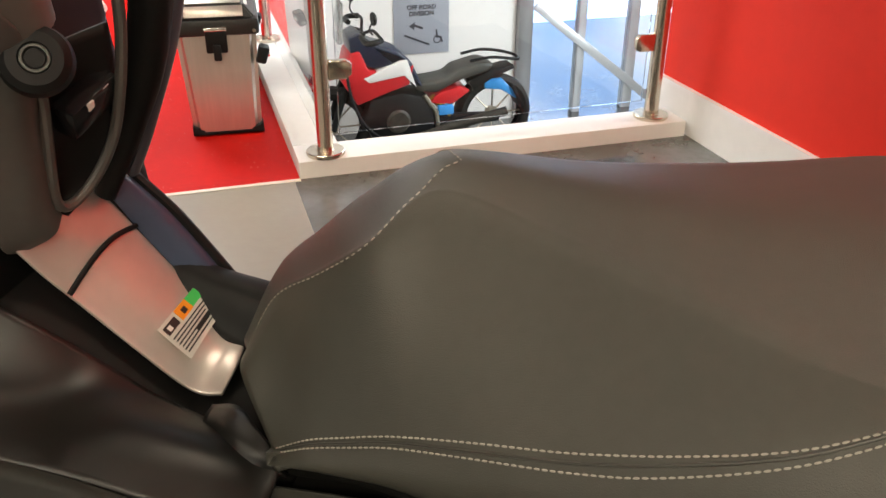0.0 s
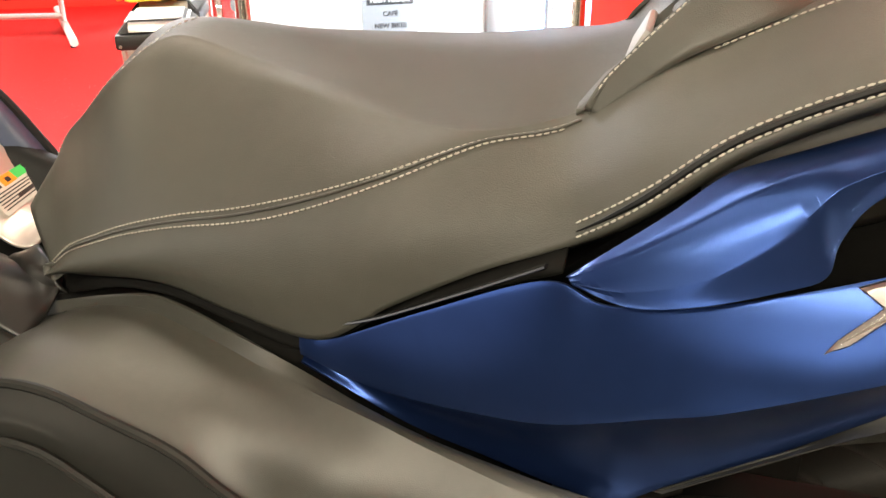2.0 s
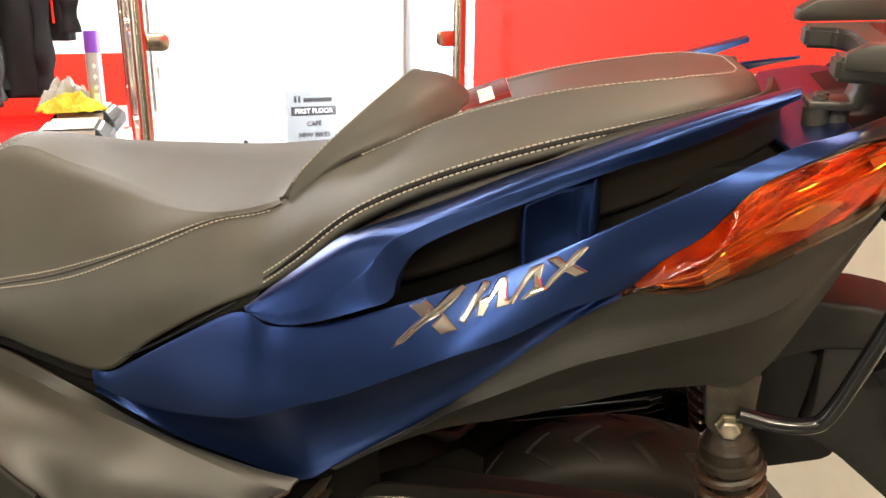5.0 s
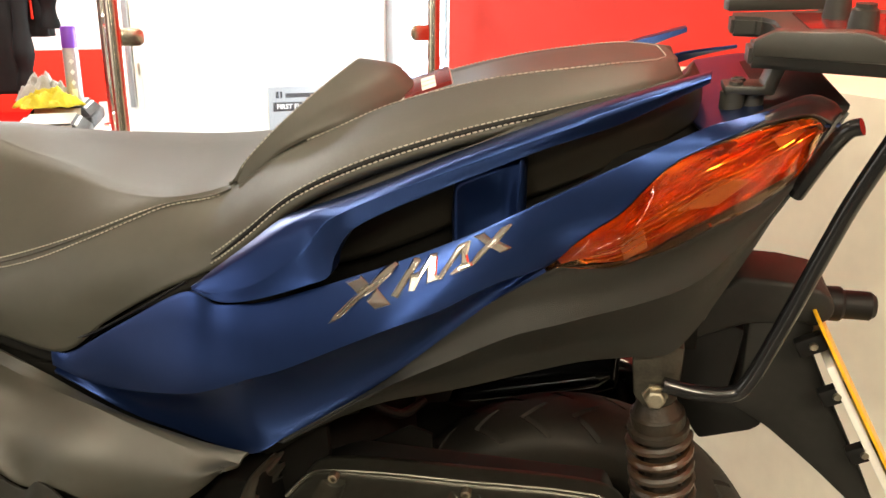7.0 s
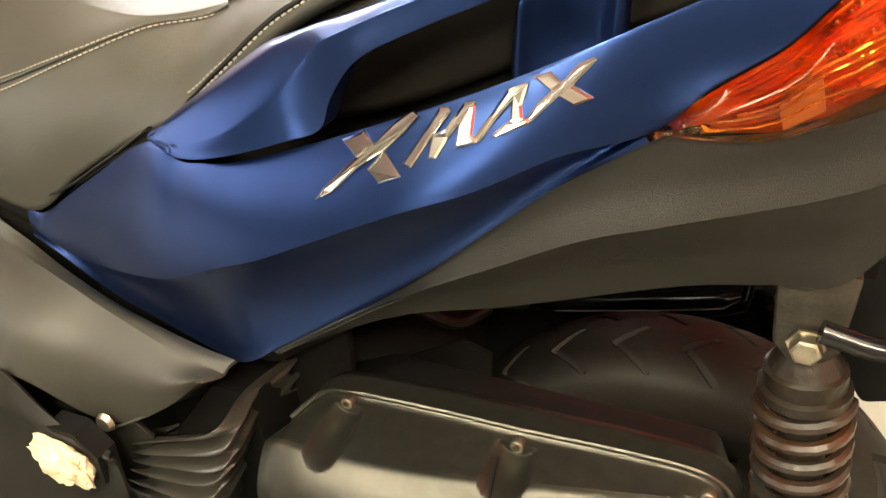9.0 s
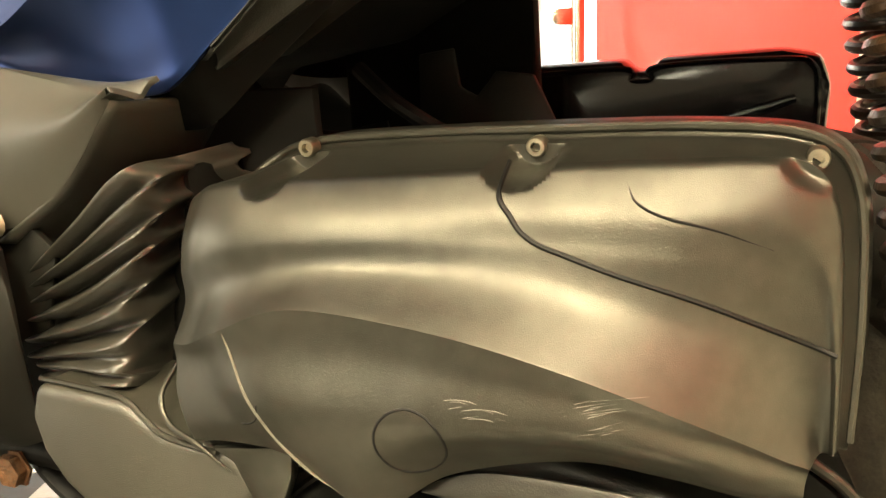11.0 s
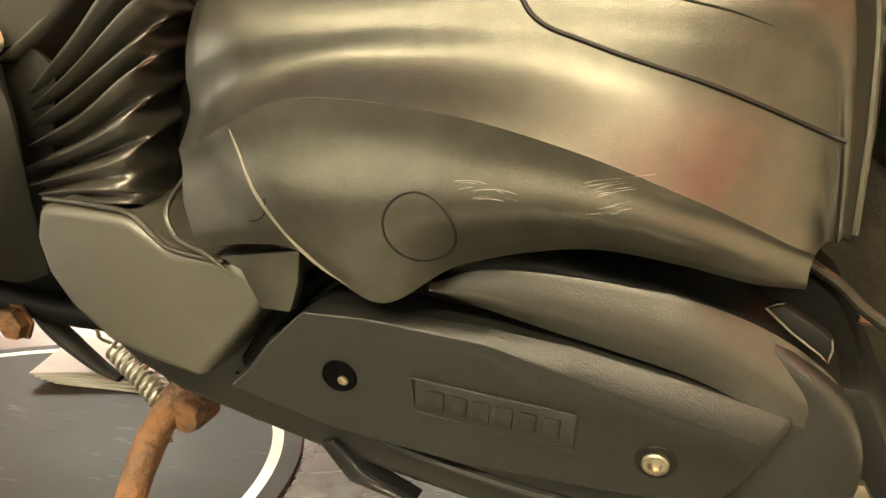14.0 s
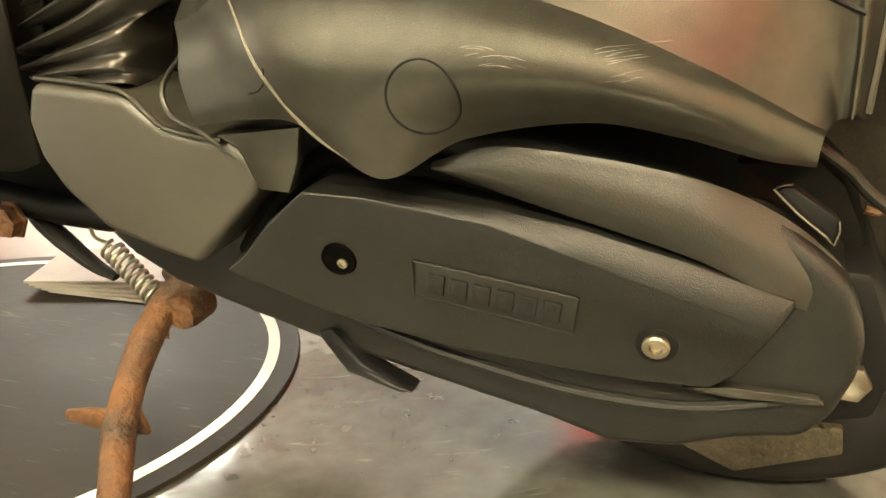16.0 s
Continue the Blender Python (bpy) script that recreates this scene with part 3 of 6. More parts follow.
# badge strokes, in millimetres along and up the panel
STROKES_FIRST = [
    [(-4, -4), (9, 4), (28, 23), (45, 35), (59, 49), (65, 57), (61, 59), (50, 52), (35, 36), (24, 27), (2, 5)],
    [(10, 34), (26, 42), (36, 37), (24, 27)],
    [(35, 23), (45, 35), (61, 24), (45, 17)],
]
STROKES_SECOND = [
    [(60, 31), (67, 30), (78, 49), (87, 63), (85, 65), (79, 64), (76, 58)],
    [(77, 37), (83, 38), (89, 50), (103, 71), (95, 69), (86, 54), (78, 50)],
    [(94, 45), (108, 50), (104, 54), (103, 69), (99, 69), (94, 58)],
]
STROKES_THIRD = [
    [(105, 52), (109, 50), (117, 63), (126, 75), (133, 85), (122, 80), (112, 63)],
    [(116, 55), (119, 54), (138, 64), (136, 67), (126, 64), (123, 62)],
    [(126, 64), (134, 66), (132, 73), (134, 85), (125, 78)],
]
STROKES_FOURTH = [
    [(135, 65), (139, 65), (152, 79), (160, 86), (172, 101), (170, 102), (162, 98), (153, 87), (141, 75)],
    [(136, 88), (146, 92), (154, 87), (148, 82)],
    [(152, 80), (159, 87), (173, 80), (162, 75)],
]
for shape in STROKES_FIRST + STROKES_SECOND + STROKES_THIRD + STROKES_FOURTH:
    flat = [(-.215 + .001 * a, .777 + .001 * b) for a, b in shape]
    base = onto(UPPER, flat, .0)
    bm = bmesh.new()
    lo, hi = [bm.verts.new(p + Vector((0, .001, 0))) for p in base], [bm.verts.new(p + Vector((0, -.0035, 0))) for p in base]
    bm.faces.new(hi)
    for i in range(len(lo)):
        bm.faces.new((lo[i], lo[i - 1], hi[i - 1], hi[i]))
    bmesh.ops.recalc_face_normals(bm, faces=bm.faces)
    bmesh.ops.bevel(bm, geom=[e for e in bm.edges if all(v in hi for v in e.verts)], offset=.0016, segments=1, affect="EDGES")
    part("badge_stroke", bm, CHROME, panel, "raised chrome badge stroke", smooth=False)

# grab rails
GO = [(-.38, -.262, .783), (-.348, -.265, .801), (-.312, -.262, .826), (-.272, -.254, .854), (-.251, -.25, .866), (-.234, -.247, .874), (-.213, -.243, .881), (-.171, -.236, .898), (-.107, -.228, .924), (-.022, -.215, .955), (.048, -.2, .98), (.125, -.182, 1.004)]
GC = [(-.378, -.265, .782), (-.341, -.275, .788), (-.298, -.279, .804), (-.259, -.274, .832), (-.24, -.268, .851), (-.225, -.262, .868), (-.204, -.256, .879), (-.169, -.247, .894), (-.106, -.236, .918), (-.021, -.221, .95), (.048, -.205, .974), (.125, -.186, 1.002)]
GL = [(-.377, -.266, .781), (-.338, -.281, .779), (-.294, -.285, .789), (-.244, -.28, .806), (-.223, -.272, .814), (-.218, -.262, .833), (-.203, -.252, .856), (-.17, -.242, .874), (-.106, -.231, .902), (-.021, -.217, .937), (.05, -.2, .961), (.125, -.183, .997)]
GI = [(-.384, -.256, .78), (-.357, -.252, .802), (-.32, -.24, .829), (-.289, -.224, .852), (-.268, -.216, .86), (-.248, -.212, .867), (-.226, -.208, .875), (-.179, -.201, .893), (-.112, -.194, .922), (-.023, -.183, .956), (.05, -.17, .98), (.128, -.155, 1.003)]


def rail_bm():
    """Top face, sloping outer face, side face and a hollow back, with crisp edges between them."""
    loop = [GI, between(GI, GO, .5, (0, 0, .0015)), between(GI, GO, .9, (0, 0, .0012)), GO, between(GO, GC, .5, (0, -.001, .0005)), GC, between(GC, GL, .1, (0, -.0004, 0)), between(GC, GL, .55, (0, .001, 0)), GL, shift(GL, .002, .016, .001), shift(between(GL, GI, .5), .002, .018, -.003), GI]
    rows = [cat(g, 110) for g in loop]
    return grid_bm(rows, (0, -1, 0))


both("grab_rail", rail_bm, BLUE, "satin blue grab rail", bevel=0.0015, sharp=30)
STRUT = [[(-.108, -.206, .892), (-.107, -.21, .85), (-.106, -.215, .826)], [(-.096, -.202, .9), (-.094, -.2, .86), (-.092, -.205, .832)], [(-.066, -.198, .912), (-.062, -.196, .874), (-.06, -.2, .848)], [(-.042, -.206, .924), (-.044, -.208, .886), (-.045, -.21, .858)]]
both("rail_strut", lambda: grid_bm(surf(STRUT, 14, 20), (0, -1, 0)), BLUE, "blue rail strut", thick=.01)
INNER = mat("dark_inner_plastic", (.02, .018, .0145), .5, spec=.35, bump=.2, bump_scale=900, vary=.2, vary_scale=7)
part("rail_backing", grid_bm(surf([[(-.3, -.19, .86), (-.2, -.185, .9), (-.1, -.18, .935), (.03, -.165, .975), (.1, -.13, .99), (.118, -.06, .992)], [(-.3, -.2, .83), (-.2, -.196, .865), (-.1, -.19, .9), (.03, -.178, .945), (.108, -.14, .968), (.128, -.06, .972)], [(-.3, -.185, .77), (-.2, -.18, .8), (-.1, -.175, .845), (.03, -.165, .9), (.112, -.13, .94), (.13, -.06, .945)]], 50, 16), (0, -1, 0)), INNER, scooter, "dark plastic inner panel behind the grab rail", thick=.004)

# tail light
LT = [(-.012, -.243, .83), (.021, -.243, .861), (.054, -.242, .887), (.076, -.24, .914), (.093, -.236, .932), (.115, -.231, .946), (.147, -.221, .957), (.179, -.207, .967), (.214, -.186, .969), (.232, -.166, .957)]
LB = [(-.012, -.243, .829), (.021, -.243, .829), (.053, -.242, .833), (.073, -.24, .841), (.106, -.234, .855), (.143, -.224, .876), (.18, -.209, .894), (.208, -.192, .913), (.224, -.177, .935), (.233, -.164, .955)]
LENS = glass_mat("orange_lens", (1.0, 0.6, 0.3), 0.02, 1.35)
REFLECT = mat("orange_reflector", (1.0, 0.36, 0.06), 0.2, metal=0.6, vary=0.5, vary_scale=35, second=(0.75, 0.1, 0.02))
light = part("tail_light", grid_bm(surf([LT, between(LT, LB, .5, (0, -.011, 0)), LB], 40, 16), (0, -1, 0)), LENS, scooter, "clear orange tail light lens", thick=0.0025)


INSIDE = surf([shift(LT, 0, .008, -.001), between(LT, LB, .5, (0, .006, 0)), shift(LB, 0, .008, .001)], 90, 61)


def inside(u, v, deep=0.0):
    """A place in the lamp: u along it, v down it."""
    return INSIDE[int(round(v * 60))][int(round(u * 89))] + Vector((0, deep, 0))


def bowl():
    """Reflector of long pleats, cut into broad tilted facets."""
    g = []
    for j, r in enumerate(INSIDE):
        line = []
        for i, p in enumerate(r):
            tilt = ((i * .045 + j * .05) % 1 - .5) * .009 + ((i * .07 - j * .09) % 1 - .5) * .005
            pleat = (j % 4 - 1.5) * .0009 * (1 if 8 < j < 52 else 0)
            line.append(p + Vector((0, .006 + (tilt + pleat if 0 < j < 60 else 0), 0)))
        g.append(line)
    return grid_bm(g, (0, -1, 0))


part("reflector", bowl(), REFLECT, light, "pleated orange reflector", smooth=False)
SPARK = mat("bright_prism", (1.0, .62, .22), .08, metal=.9)
for k in range(15):
    for v, u0, u1 in ((.16, .34, .72), (.4, .3, .66)):
        bm = bmesh.new()
        bmesh.ops.create_icosphere(bm, subdivisions=1, radius=.0016)
        part("lens_prism", moved(bm, Matrix.Translation(inside(u0 + (u1 - u0) * k / 14, v, -.004))), SPARK, light, smooth=False)
for v, u0, u1, r in ((.52, .24, .82, .0011), (.58, .3, .9, .0007), (.3, .5, .95, .0009), (.72, .12, .5, .0009), (.64, .16, .45, .0007), (.86, .08, .4, .0008)):
    part("lens_rib", tube_bm([inside(u0 + (u1 - u0) * q / 20, v - .1 * q / 20, -.004) for q in range(21)], r, 6), SPARK, light)
FROST = mat("pale_amber_facet", (.55, .33, .24), .3, metal=.3)
for quad in (((.46, .6), (.6, .5), (.66, .66), (.56, .78)), ((.76, .22), (.84, .1), (.87, .34), (.78, .5)), ((.24, .7), (.34, .6), (.36, .9), (.26, .95))):
    bm = bmesh.new()
    near, far = [bm.verts.new(inside(u, v, -.002)) for u, v in quad], [bm.verts.new(inside(u, v, .003)) for u, v in quad]
    bm.faces.new(near)
    for q in range(4):
        bm.faces.new((near[q - 1], near[q], far[q], far[q - 1]))
    bmesh.ops.recalc_face_normals(bm, faces=bm.faces)
    part("lamp_facet", bm, FROST, light, "pale facet in the lamp", smooth=False)
part("light_bezel", tube_bm(cat(shift(LT, 0, .008, .001), 40), .0032, 8), BLACK, scooter, "black light bezel")

CAPL = [(.147, -.222, .96), (.179, -.208, .97), (.214, -.187, .972), (.235, -.165, .96), (.244, -.15, .953)]
CAPU = [(.16, -.18, .966), (.193, -.165, .977), (.219, -.15, .982), (.24, -.14, .975), (.252, -.135, .965)]
part("light_cap", grid_bm(surf([CAPL, between(CAPL, CAPU, .45, (0, -.003, .004)), CAPU, shift(CAPU, 0, .03, -.012)], 50, 18), (0, -.3, 1)), mat("smooth_black_cap", (.008, .008, .009), .34, bump=.1, bump_scale=900, vary=.2), scooter, "smooth black cap over the tail light", thick=.003)

# tail covers
TU = [(-.33, -.246, .575), (-.206, -.247, .664), (-.113, -.25, .762), (-.03, -.241, .818), (.061, -.237, .838), (.111, -.227, .866), (.169, -.206, .896), (.219, -.177, .922), (.25, -.15, .963)]
TR = [(-.3, -.253, .59), (-.195, -.256, .668), (-.102, -.254, .722), (-.045, -.25, .752), (.011, -.244, .771), (.117, -.225, .807), (.17, -.2, .85), (.22, -.17, .91), (.254, -.14, .964)]
TL = [(-.312, -.235, .574), (-.203, -.225, .633), (-.108, -.215, .66), (.012, -.205, .70), (.075, -.197, .711), (.121, -.2, .728), (.171, -.19, .816), (.214, -.17, .899), (.256, -.138, .964)]


def tail_bm():
    a = surf([TU, between(TU, TR, .5, (0, .005, 0)), TR], 70, 14)
    b = surf([TR, between(TR, TL, .5, (0, .004, 0)), TL], 70, 14)
    c = surf([TL, shift(TL, 0, .09, .004)], 70, 6)
    bm = merged(grid_bm(a, (0, -1, 0)), grid_bm(b, (0, -1, 0)), grid_bm(c, (0, -.3, -1)))
    bmesh.ops.remove_doubles(bm, verts=bm.verts, dist=2e-5)
    return bm


both("tail_cover", tail_bm, ROUGH_PLASTIC, "textured black tail cover", thick=0.003, bevel=0.001, sharp=20)
cowl = [[(.135, -.19, .945), (.16, -.185, .951), (.2, -.178, .958), (.25, -.148, .955)], [(.115, -.1, .945), (.15, -.1, .953), (.2, -.1, .957), (.258, -.09, .955)], [(.115, 0, .95), (.15, 0, .955), (.2, 0, .957), (.262, 0, .955)]]
part("tail_cowl", grid_bm(surf(cowl + [flip(g) for g in cowl[-2::-1]], 24, 30), (0, 0, 1)), BLUE, scooter, "dark blue tail cowl under the rack", thick=.004, bevel=.001)
part("tail_end", prism_bm([(.15, .72), (.18, .8), (.225, .9), (.262, .97), (.24, .97), (.16, .95), (.1, .74)], -.135, .135, .006), BLACK, scooter)

# luggage rack
RACKM = mat("moulded_black_plastic", (0.03, 0.029, 0.025), 0.42, bump=0.4, bump_scale=700, vary=0.2, vary_scale=8)
plate = bmesh.new()
ring = [(.165, -.108), (.185, -.112), (.24, -.128), (.32, -.15), (.46, -.15), (.46, .15), (.32, .15), (.24, .128), (.185, .112), (.165, .108), (.165, .072), (.195, .068), (.205, .05), (.205, -.05), (.195, -.068), (.165, -.072)]
lo = [plate.verts.new((x, y, .996)) for x, y in ring]
hi = [plate.verts.new((x, y, 1.019)) for x, y in ring]
plate.faces.new(lo[::-1]), plate.faces.new(hi)
for i in range(len(ring)):
    plate.faces.new((lo[i - 1], lo[i], hi[i], hi[i - 1]))
bmesh.ops.recalc_face_normals(plate, faces=plate.faces)
bmesh.ops.bevel(plate, geom=plate.edges[:], offset=.004, segments=2, affect="EDGES")
rack = part("rack_plate", plate, RACKM, scooter, "black moulded luggage rack")
for side in (1, -1):
    part("rack_hook", moved(prism_bm([(.168, 1.016), (.168, 1.03), (.186, 1.04), (.26, 1.043), (.32, 1.024), (.32, 1.016)], -.011, .011, .003), Matrix.Translation((0, -.105 * side, 0)) @ pose(0, 0, 0, 0, 0, -13 * side)), RACKM, rack)
    part("rack_stud", moved(lathe_bm([(0, 0), (.016, 0), (.013, .03), (.01, .032), (.01, .036), (0, .036)], "z", 16), Matrix.Translation((.275, -.06 * side, 1.017))), RACKM, rack)
# the red wall's reflection is put into the liner's colour
part("rack_liner", box_bm(.235, -.1, 1.0175, .45, .1, 1.021, .001), mat("red_reflection_liner", (.16, .012, .01), .2), rack, "glossy rack liner with the wall's red reflection in its colour")
part("rack_leg", prism_bm([(.146, .969), (.146, .977), (.183, .978), (.19, .999), (.203, .999), (.194, .969)], -.106, -.068, .0025), RACKM, rack, "bent black rack leg")
part("rack_post", moved(lathe_bm([(0, 0), (.013, 0), (.014, .004), (.012, .012), (.012, .038), (0, .038)], "z", 18), Matrix.Translation((.156, -.094, .932))), RACKM, rack)
part("rack_post", moved(lathe_bm([(0, 0), (.013, 0), (.014, .004), (.012, .012), (.012, .038), (0, .038)], "z", 18), Matrix.Translation((.176, -.086, .932))), RACKM, rack)
for bx, by in ((.158, -.095), (.162, -.078)):
    part("rack_bolt", moved(lathe_bm([(0, 0), (.0075, 0), (.0065, .003), (.004, .003), (.0035, .0015), (0, .0015)], "z", 16), Matrix.Translation((bx, by, .9775))), RACKM, rack, "dark socket bolt")

# pannier stays
both("stay_bar", lambda: tube_bm(cat([(0.11, -0.2, 0.683), (0.144, -0.2, 0.677), (0.176, -0.2, 0.679), (0.193, -0.2, 0.694), (0.213, -0.2, 0.75), (0.23, -0.2, 0.804), (0.247, -0.2, 0.859), (0.266, -0.2, 0.914), (0.316, -0.2, 1.034)], 48), .0085, 12), GLOSS, "black tubular stay")
both("stay_bar", lambda: tube_bm(cat([(0.216, -0.17, 0.89), (0.232, -0.19, 0.938), (0.244, -0.2, 0.962), (0.254, -0.205, 0.968)], 20), .008, 12), GLOSS, "black tubular stay")

# rear shock absorbers
GRIMEBLACK = mat("greasy_black_metal", (.013, .012, .01), .4, metal=.3, bump=.6, bump_scale=140, vary=.6, vary_scale=40, second=(.024, .015, .008))
TOP, FOOT = Vector((.108, -.168, .64)), Vector((.165, -.168, .22))
AXIS = (FOOT - TOP).normalized()


def along(s, off=(0, 0, 0)):
    return TOP + AXIS * s + Vector(off)


def coil_bm(a, b, s0, s1, turns, radius, wire):
    p, q = a + (b - a).normalized() * s0, a + (b - a).normalized() * s1
    d = (b - a).normalized()
    u = d.cross(Vector((0, 1, 0))).normalized()
    w = d.cross(u)
    n = int(turns * 20)
    return tube_bm([p.lerp(q, i / n) + radius * (math.cos(2 * math.pi * turns * i / n) * u + math.sin(2 * math.pi * turns * i / n) * w) for i in range(n + 1)], wire, 8)


shock = both("shock_absorber", lambda: tube_bm([along(-.005), along(.01), along(.012), along(.026), along(.028), along(.036), along(.038), along(.4)], [.02, .027, .03, .03, .034, .034, .018, .018], 24), GRIMEBLACK, "grimy black rear shock absorber", sharp=30)
for side in (1, -1):
    m = Matrix.Diagonal((1, side, 1, 1))
    bm = coil_bm(TOP, FOOT, .04, .36, 16, .0325, .0056)
    moved(bm, m)
    if side < 0:
        bmesh.ops.reverse_faces(bm, faces=bm.faces)
    part("coil_spring", bm, SPRING, shock if side > 0 else scooter, "grimy black coil spring with rust")
    part("shock_bolt", moved(hex_bm(.011, .014), Matrix.Translation((.104, -.188 * side, .662)) @ (Matrix.Identity(4) if side > 0 else pose(0, 0, 0, 0, 0, 180))), BOLT, shock if side > 0 else scooter, "weathered zinc hex bolt")
both("shock_mount", lambda: prism_bm([(.075, .72), (.13, .72), (.128, .655), (.115, .64), (.095, .64), (.082, .655)], -.185, -.15, .004), GRIME, "grimy steel shock mount")

# rear mudguard and plate carrier
DULL = mat("dull_dark_plastic", (.02, .0195, .018), .5, bump=.5, bump_scale=900, vary=.25, spec=.2)
part("mudguard", prism_bm([(.12, .66), (.15, .72), (.189, .759), (.24, .757), (.276, .751), (.288, .744), (.295, .728), (.292, .716), (.278, .704), (.261, .707), (.206, .701), (.18, .69)], -.085, .005, .006, 3), DULL, scooter, "dark grey rear mudguard arm")
part("mudguard_fin", prism_bm([(.206, .706), (.262, .71), (.278, .704), (.277, .676), (.315, .595), (.383, .462), (.376, .449), (.355, .462), (.306, .508), (.244, .561), (.2, .587), (.207, .627)], -.08, .0, .006), DULL, scooter, "long pointed mudguard fin")
part("mudguard_inner", prism_bm([(.1, .7), (.18, .7), (.205, .69), (.2, .64), (.194, .6), (.241, .563), (.227, .552), (.168, .532), (.13, .59)], -.078, .0, .006), BLACK, scooter, "black inner mudguard")
part("indicator_stub", moved(lathe_bm([(0, -.04), (.02, -.04), (.02, -.008), (.0165, -.004), (.0165, .024), (.012, .03), (0, .03)], "x", 24), Matrix.Translation((.312, -.055, .722))), BLACK, scooter, "black indicator mount")
plate_m = pose(.347, -.03, .593, 0, -29.2, 0)
part("number_plate", moved(box_bm(-.002, -.09, -.154, .002, .09, .154, .001), plate_m), mat("yellow_plate", (.75, .42, .02), .35), scooter, "yellow number plate on a white backing")
part("plate_backing", moved(box_bm(-.014, -.082, -.15, -.004, .082, .095, .002), plate_m), WHITE, scooter)
for h in (.125, .055, -.03):
    part("plate_clip", moved(box_bm(-.034, -.08, h - .011, -.003, -.066, h + .011, .003), plate_m), BLACK, scooter)
    part("plate_bolt", moved(lathe_bm([(0, -.004), (.004, -.003), (.005, 0), (0, 0)], "y", 12), plate_m @ Matrix.Translation((-.016, -.08, h))), BOLT, scooter)

# lower side covers by the foot boards
ST = [(-1.01, -.1, .555), (-.9, -.12, .596), (-.827, -.14, .619), (-.783, -.15, .62), (-.72, -.165, .61), (-.647, -.18, .595), (-.575, -.2, .581), (-.509, -.215, .57), (-.446, -.23, .568), (-.388, -.24, .565), (-.343, -.25, .569)]
SR = [(-1.01, -.13, .553), (-.92, -.145, .593), (-.844, -.16, .612), (-.79, -.175, .612), (-.738, -.19, .609), (-.68, -.21, .605), (-.618, -.23, .603), (-.55, -.25, .6), (-.487, -.265, .591), (-.403, -.28, .578), (-.351, -.285, .573)]
FOLD = [(-1.01, -.2, .55), (-.93, -.2, .582), (-.86, -.205, .592), (-.8, -.215, .592), (-.74, -.23, .588), (-.69, -.245, .58), (-.63, -.263, .568), (-.57, -.275, .553), (-.51, -.283, .538), (-.43, -.284, .54), (-.362, -.283, .566)]
SB = [(-1.0, -.275, .565), (-.93, -.275, .593), (-.86, -.276, .593), (-.79, -.282, .585), (-.725, -.29, .571), (-.67, -.293, .535), (-.625, -.294, .51), (-.575, -.296, .515), (-.5, -.278, .468), (-.43, -.274, .5), (-.366, -.28, .56)]
SM = [tuple(Vector(a).lerp((Vector(b) + Vector(c)) / 2 + Vector((0, -.006, .006)), .6)) for a, b, c in zip(FOLD, SR, SB)]
ST, SR = shift(ST, 0, -.008, .005), shift(SR, 0, .018, -.01)
LOWER = surf([ST, between(ST, SR, .5, (0, 0, .002)), SR], 70, 10)


def lower_bm():
    b = surf([SR, SM, SB], 70, 22)
    bm = merged(grid_bm(LOWER, (0, -1, .5)), grid_bm(b, (0, -1, .3)))
    bmesh.ops.remove_doubles(bm, verts=bm.verts, dist=2e-5)
    return bm


both("lower_cover", lower_bm, PLASTIC, "dark grey plastic lower side cover", thick=0.004, bevel=0.0015, sharp=24)
both("cover_return", lambda: grid_bm(surf([[(-.366, -.28, .56), (-.43, -.274, .5), (-.495, -.28, .458)], [(-.36, -.23, .555), (-.42, -.22, .49), (-.485, -.22, .44)], [(-.35, -.16, .55), (-.41, -.16, .48), (-.47, -.16, .42)]], 16, 10), (1, 0, -1)), PLASTIC, thick=.003)

# foot board sides
FOOT = mat("black_foot_board", (.012, .012, .01), .55, spec=.25, bump=.3, bump_scale=1200, vary=.25, vary_scale=7)
F1 = [(-1.0, -.28, .572), (-.915, -.283, .6), (-.853, -.283, .602), (-.785, -.292, .592), (-.712, -.3, .575), (-.666, -.302, .54), (-.62, -.302, .512), (-.589, -.304, .528), (-.53, -.307, .484), (-.478, -.3, .456)]
F2 = [(-1.0, -.312, .535), (-.91, -.312, .556), (-.85, -.312, .555), (-.8, -.314, .53), (-.74, -.316, .49), (-.69, -.316, .46), (-.64, -.316, .445), (-.59, -.316, .455), (-.53, -.312, .45), (-.47, -.304, .44)]
F3 = [(-1.0, -.33, .42), (-.91, -.33, .42), (-.85, -.33, .41), (-.8, -.33, .4), (-.74, -.33, .385), (-.69, -.327, .37), (-.64, -.325, .355), (-.59, -.32, .345), (-.53, -.312, .35), (-.465, -.306, .40)]
F4 = [(-1.0, -.26, .3), (-.91, -.26, .3), (-.85, -.26, .29), (-.8, -.26, .285), (-.74, -.26, .28), (-.69, -.26, .28), (-.64, -.26, .275), (-.59, -.26, .27), (-.55, -.26, .27), (-.52, -.26, .28)]
both("foot_board", lambda: grid_bm(surf([F1, between(F1, F2, .5, (0, -.006, .004)), F2, F3, F4], 70, 40), (0, -1, 0)), FOOT, "dark grey plastic foot board side", thick=.004, bevel=.002)
both("foot_ridge", lambda: tube_bm(cat(shift(F2, 0, -.003, .004), 40)[:24], .005, 8), FOOT)
both("foot_ridge", lambda: tube_bm(cat(shift(F1, 0, -.001, .002), 40)[:24], .005, 8), FOOT)
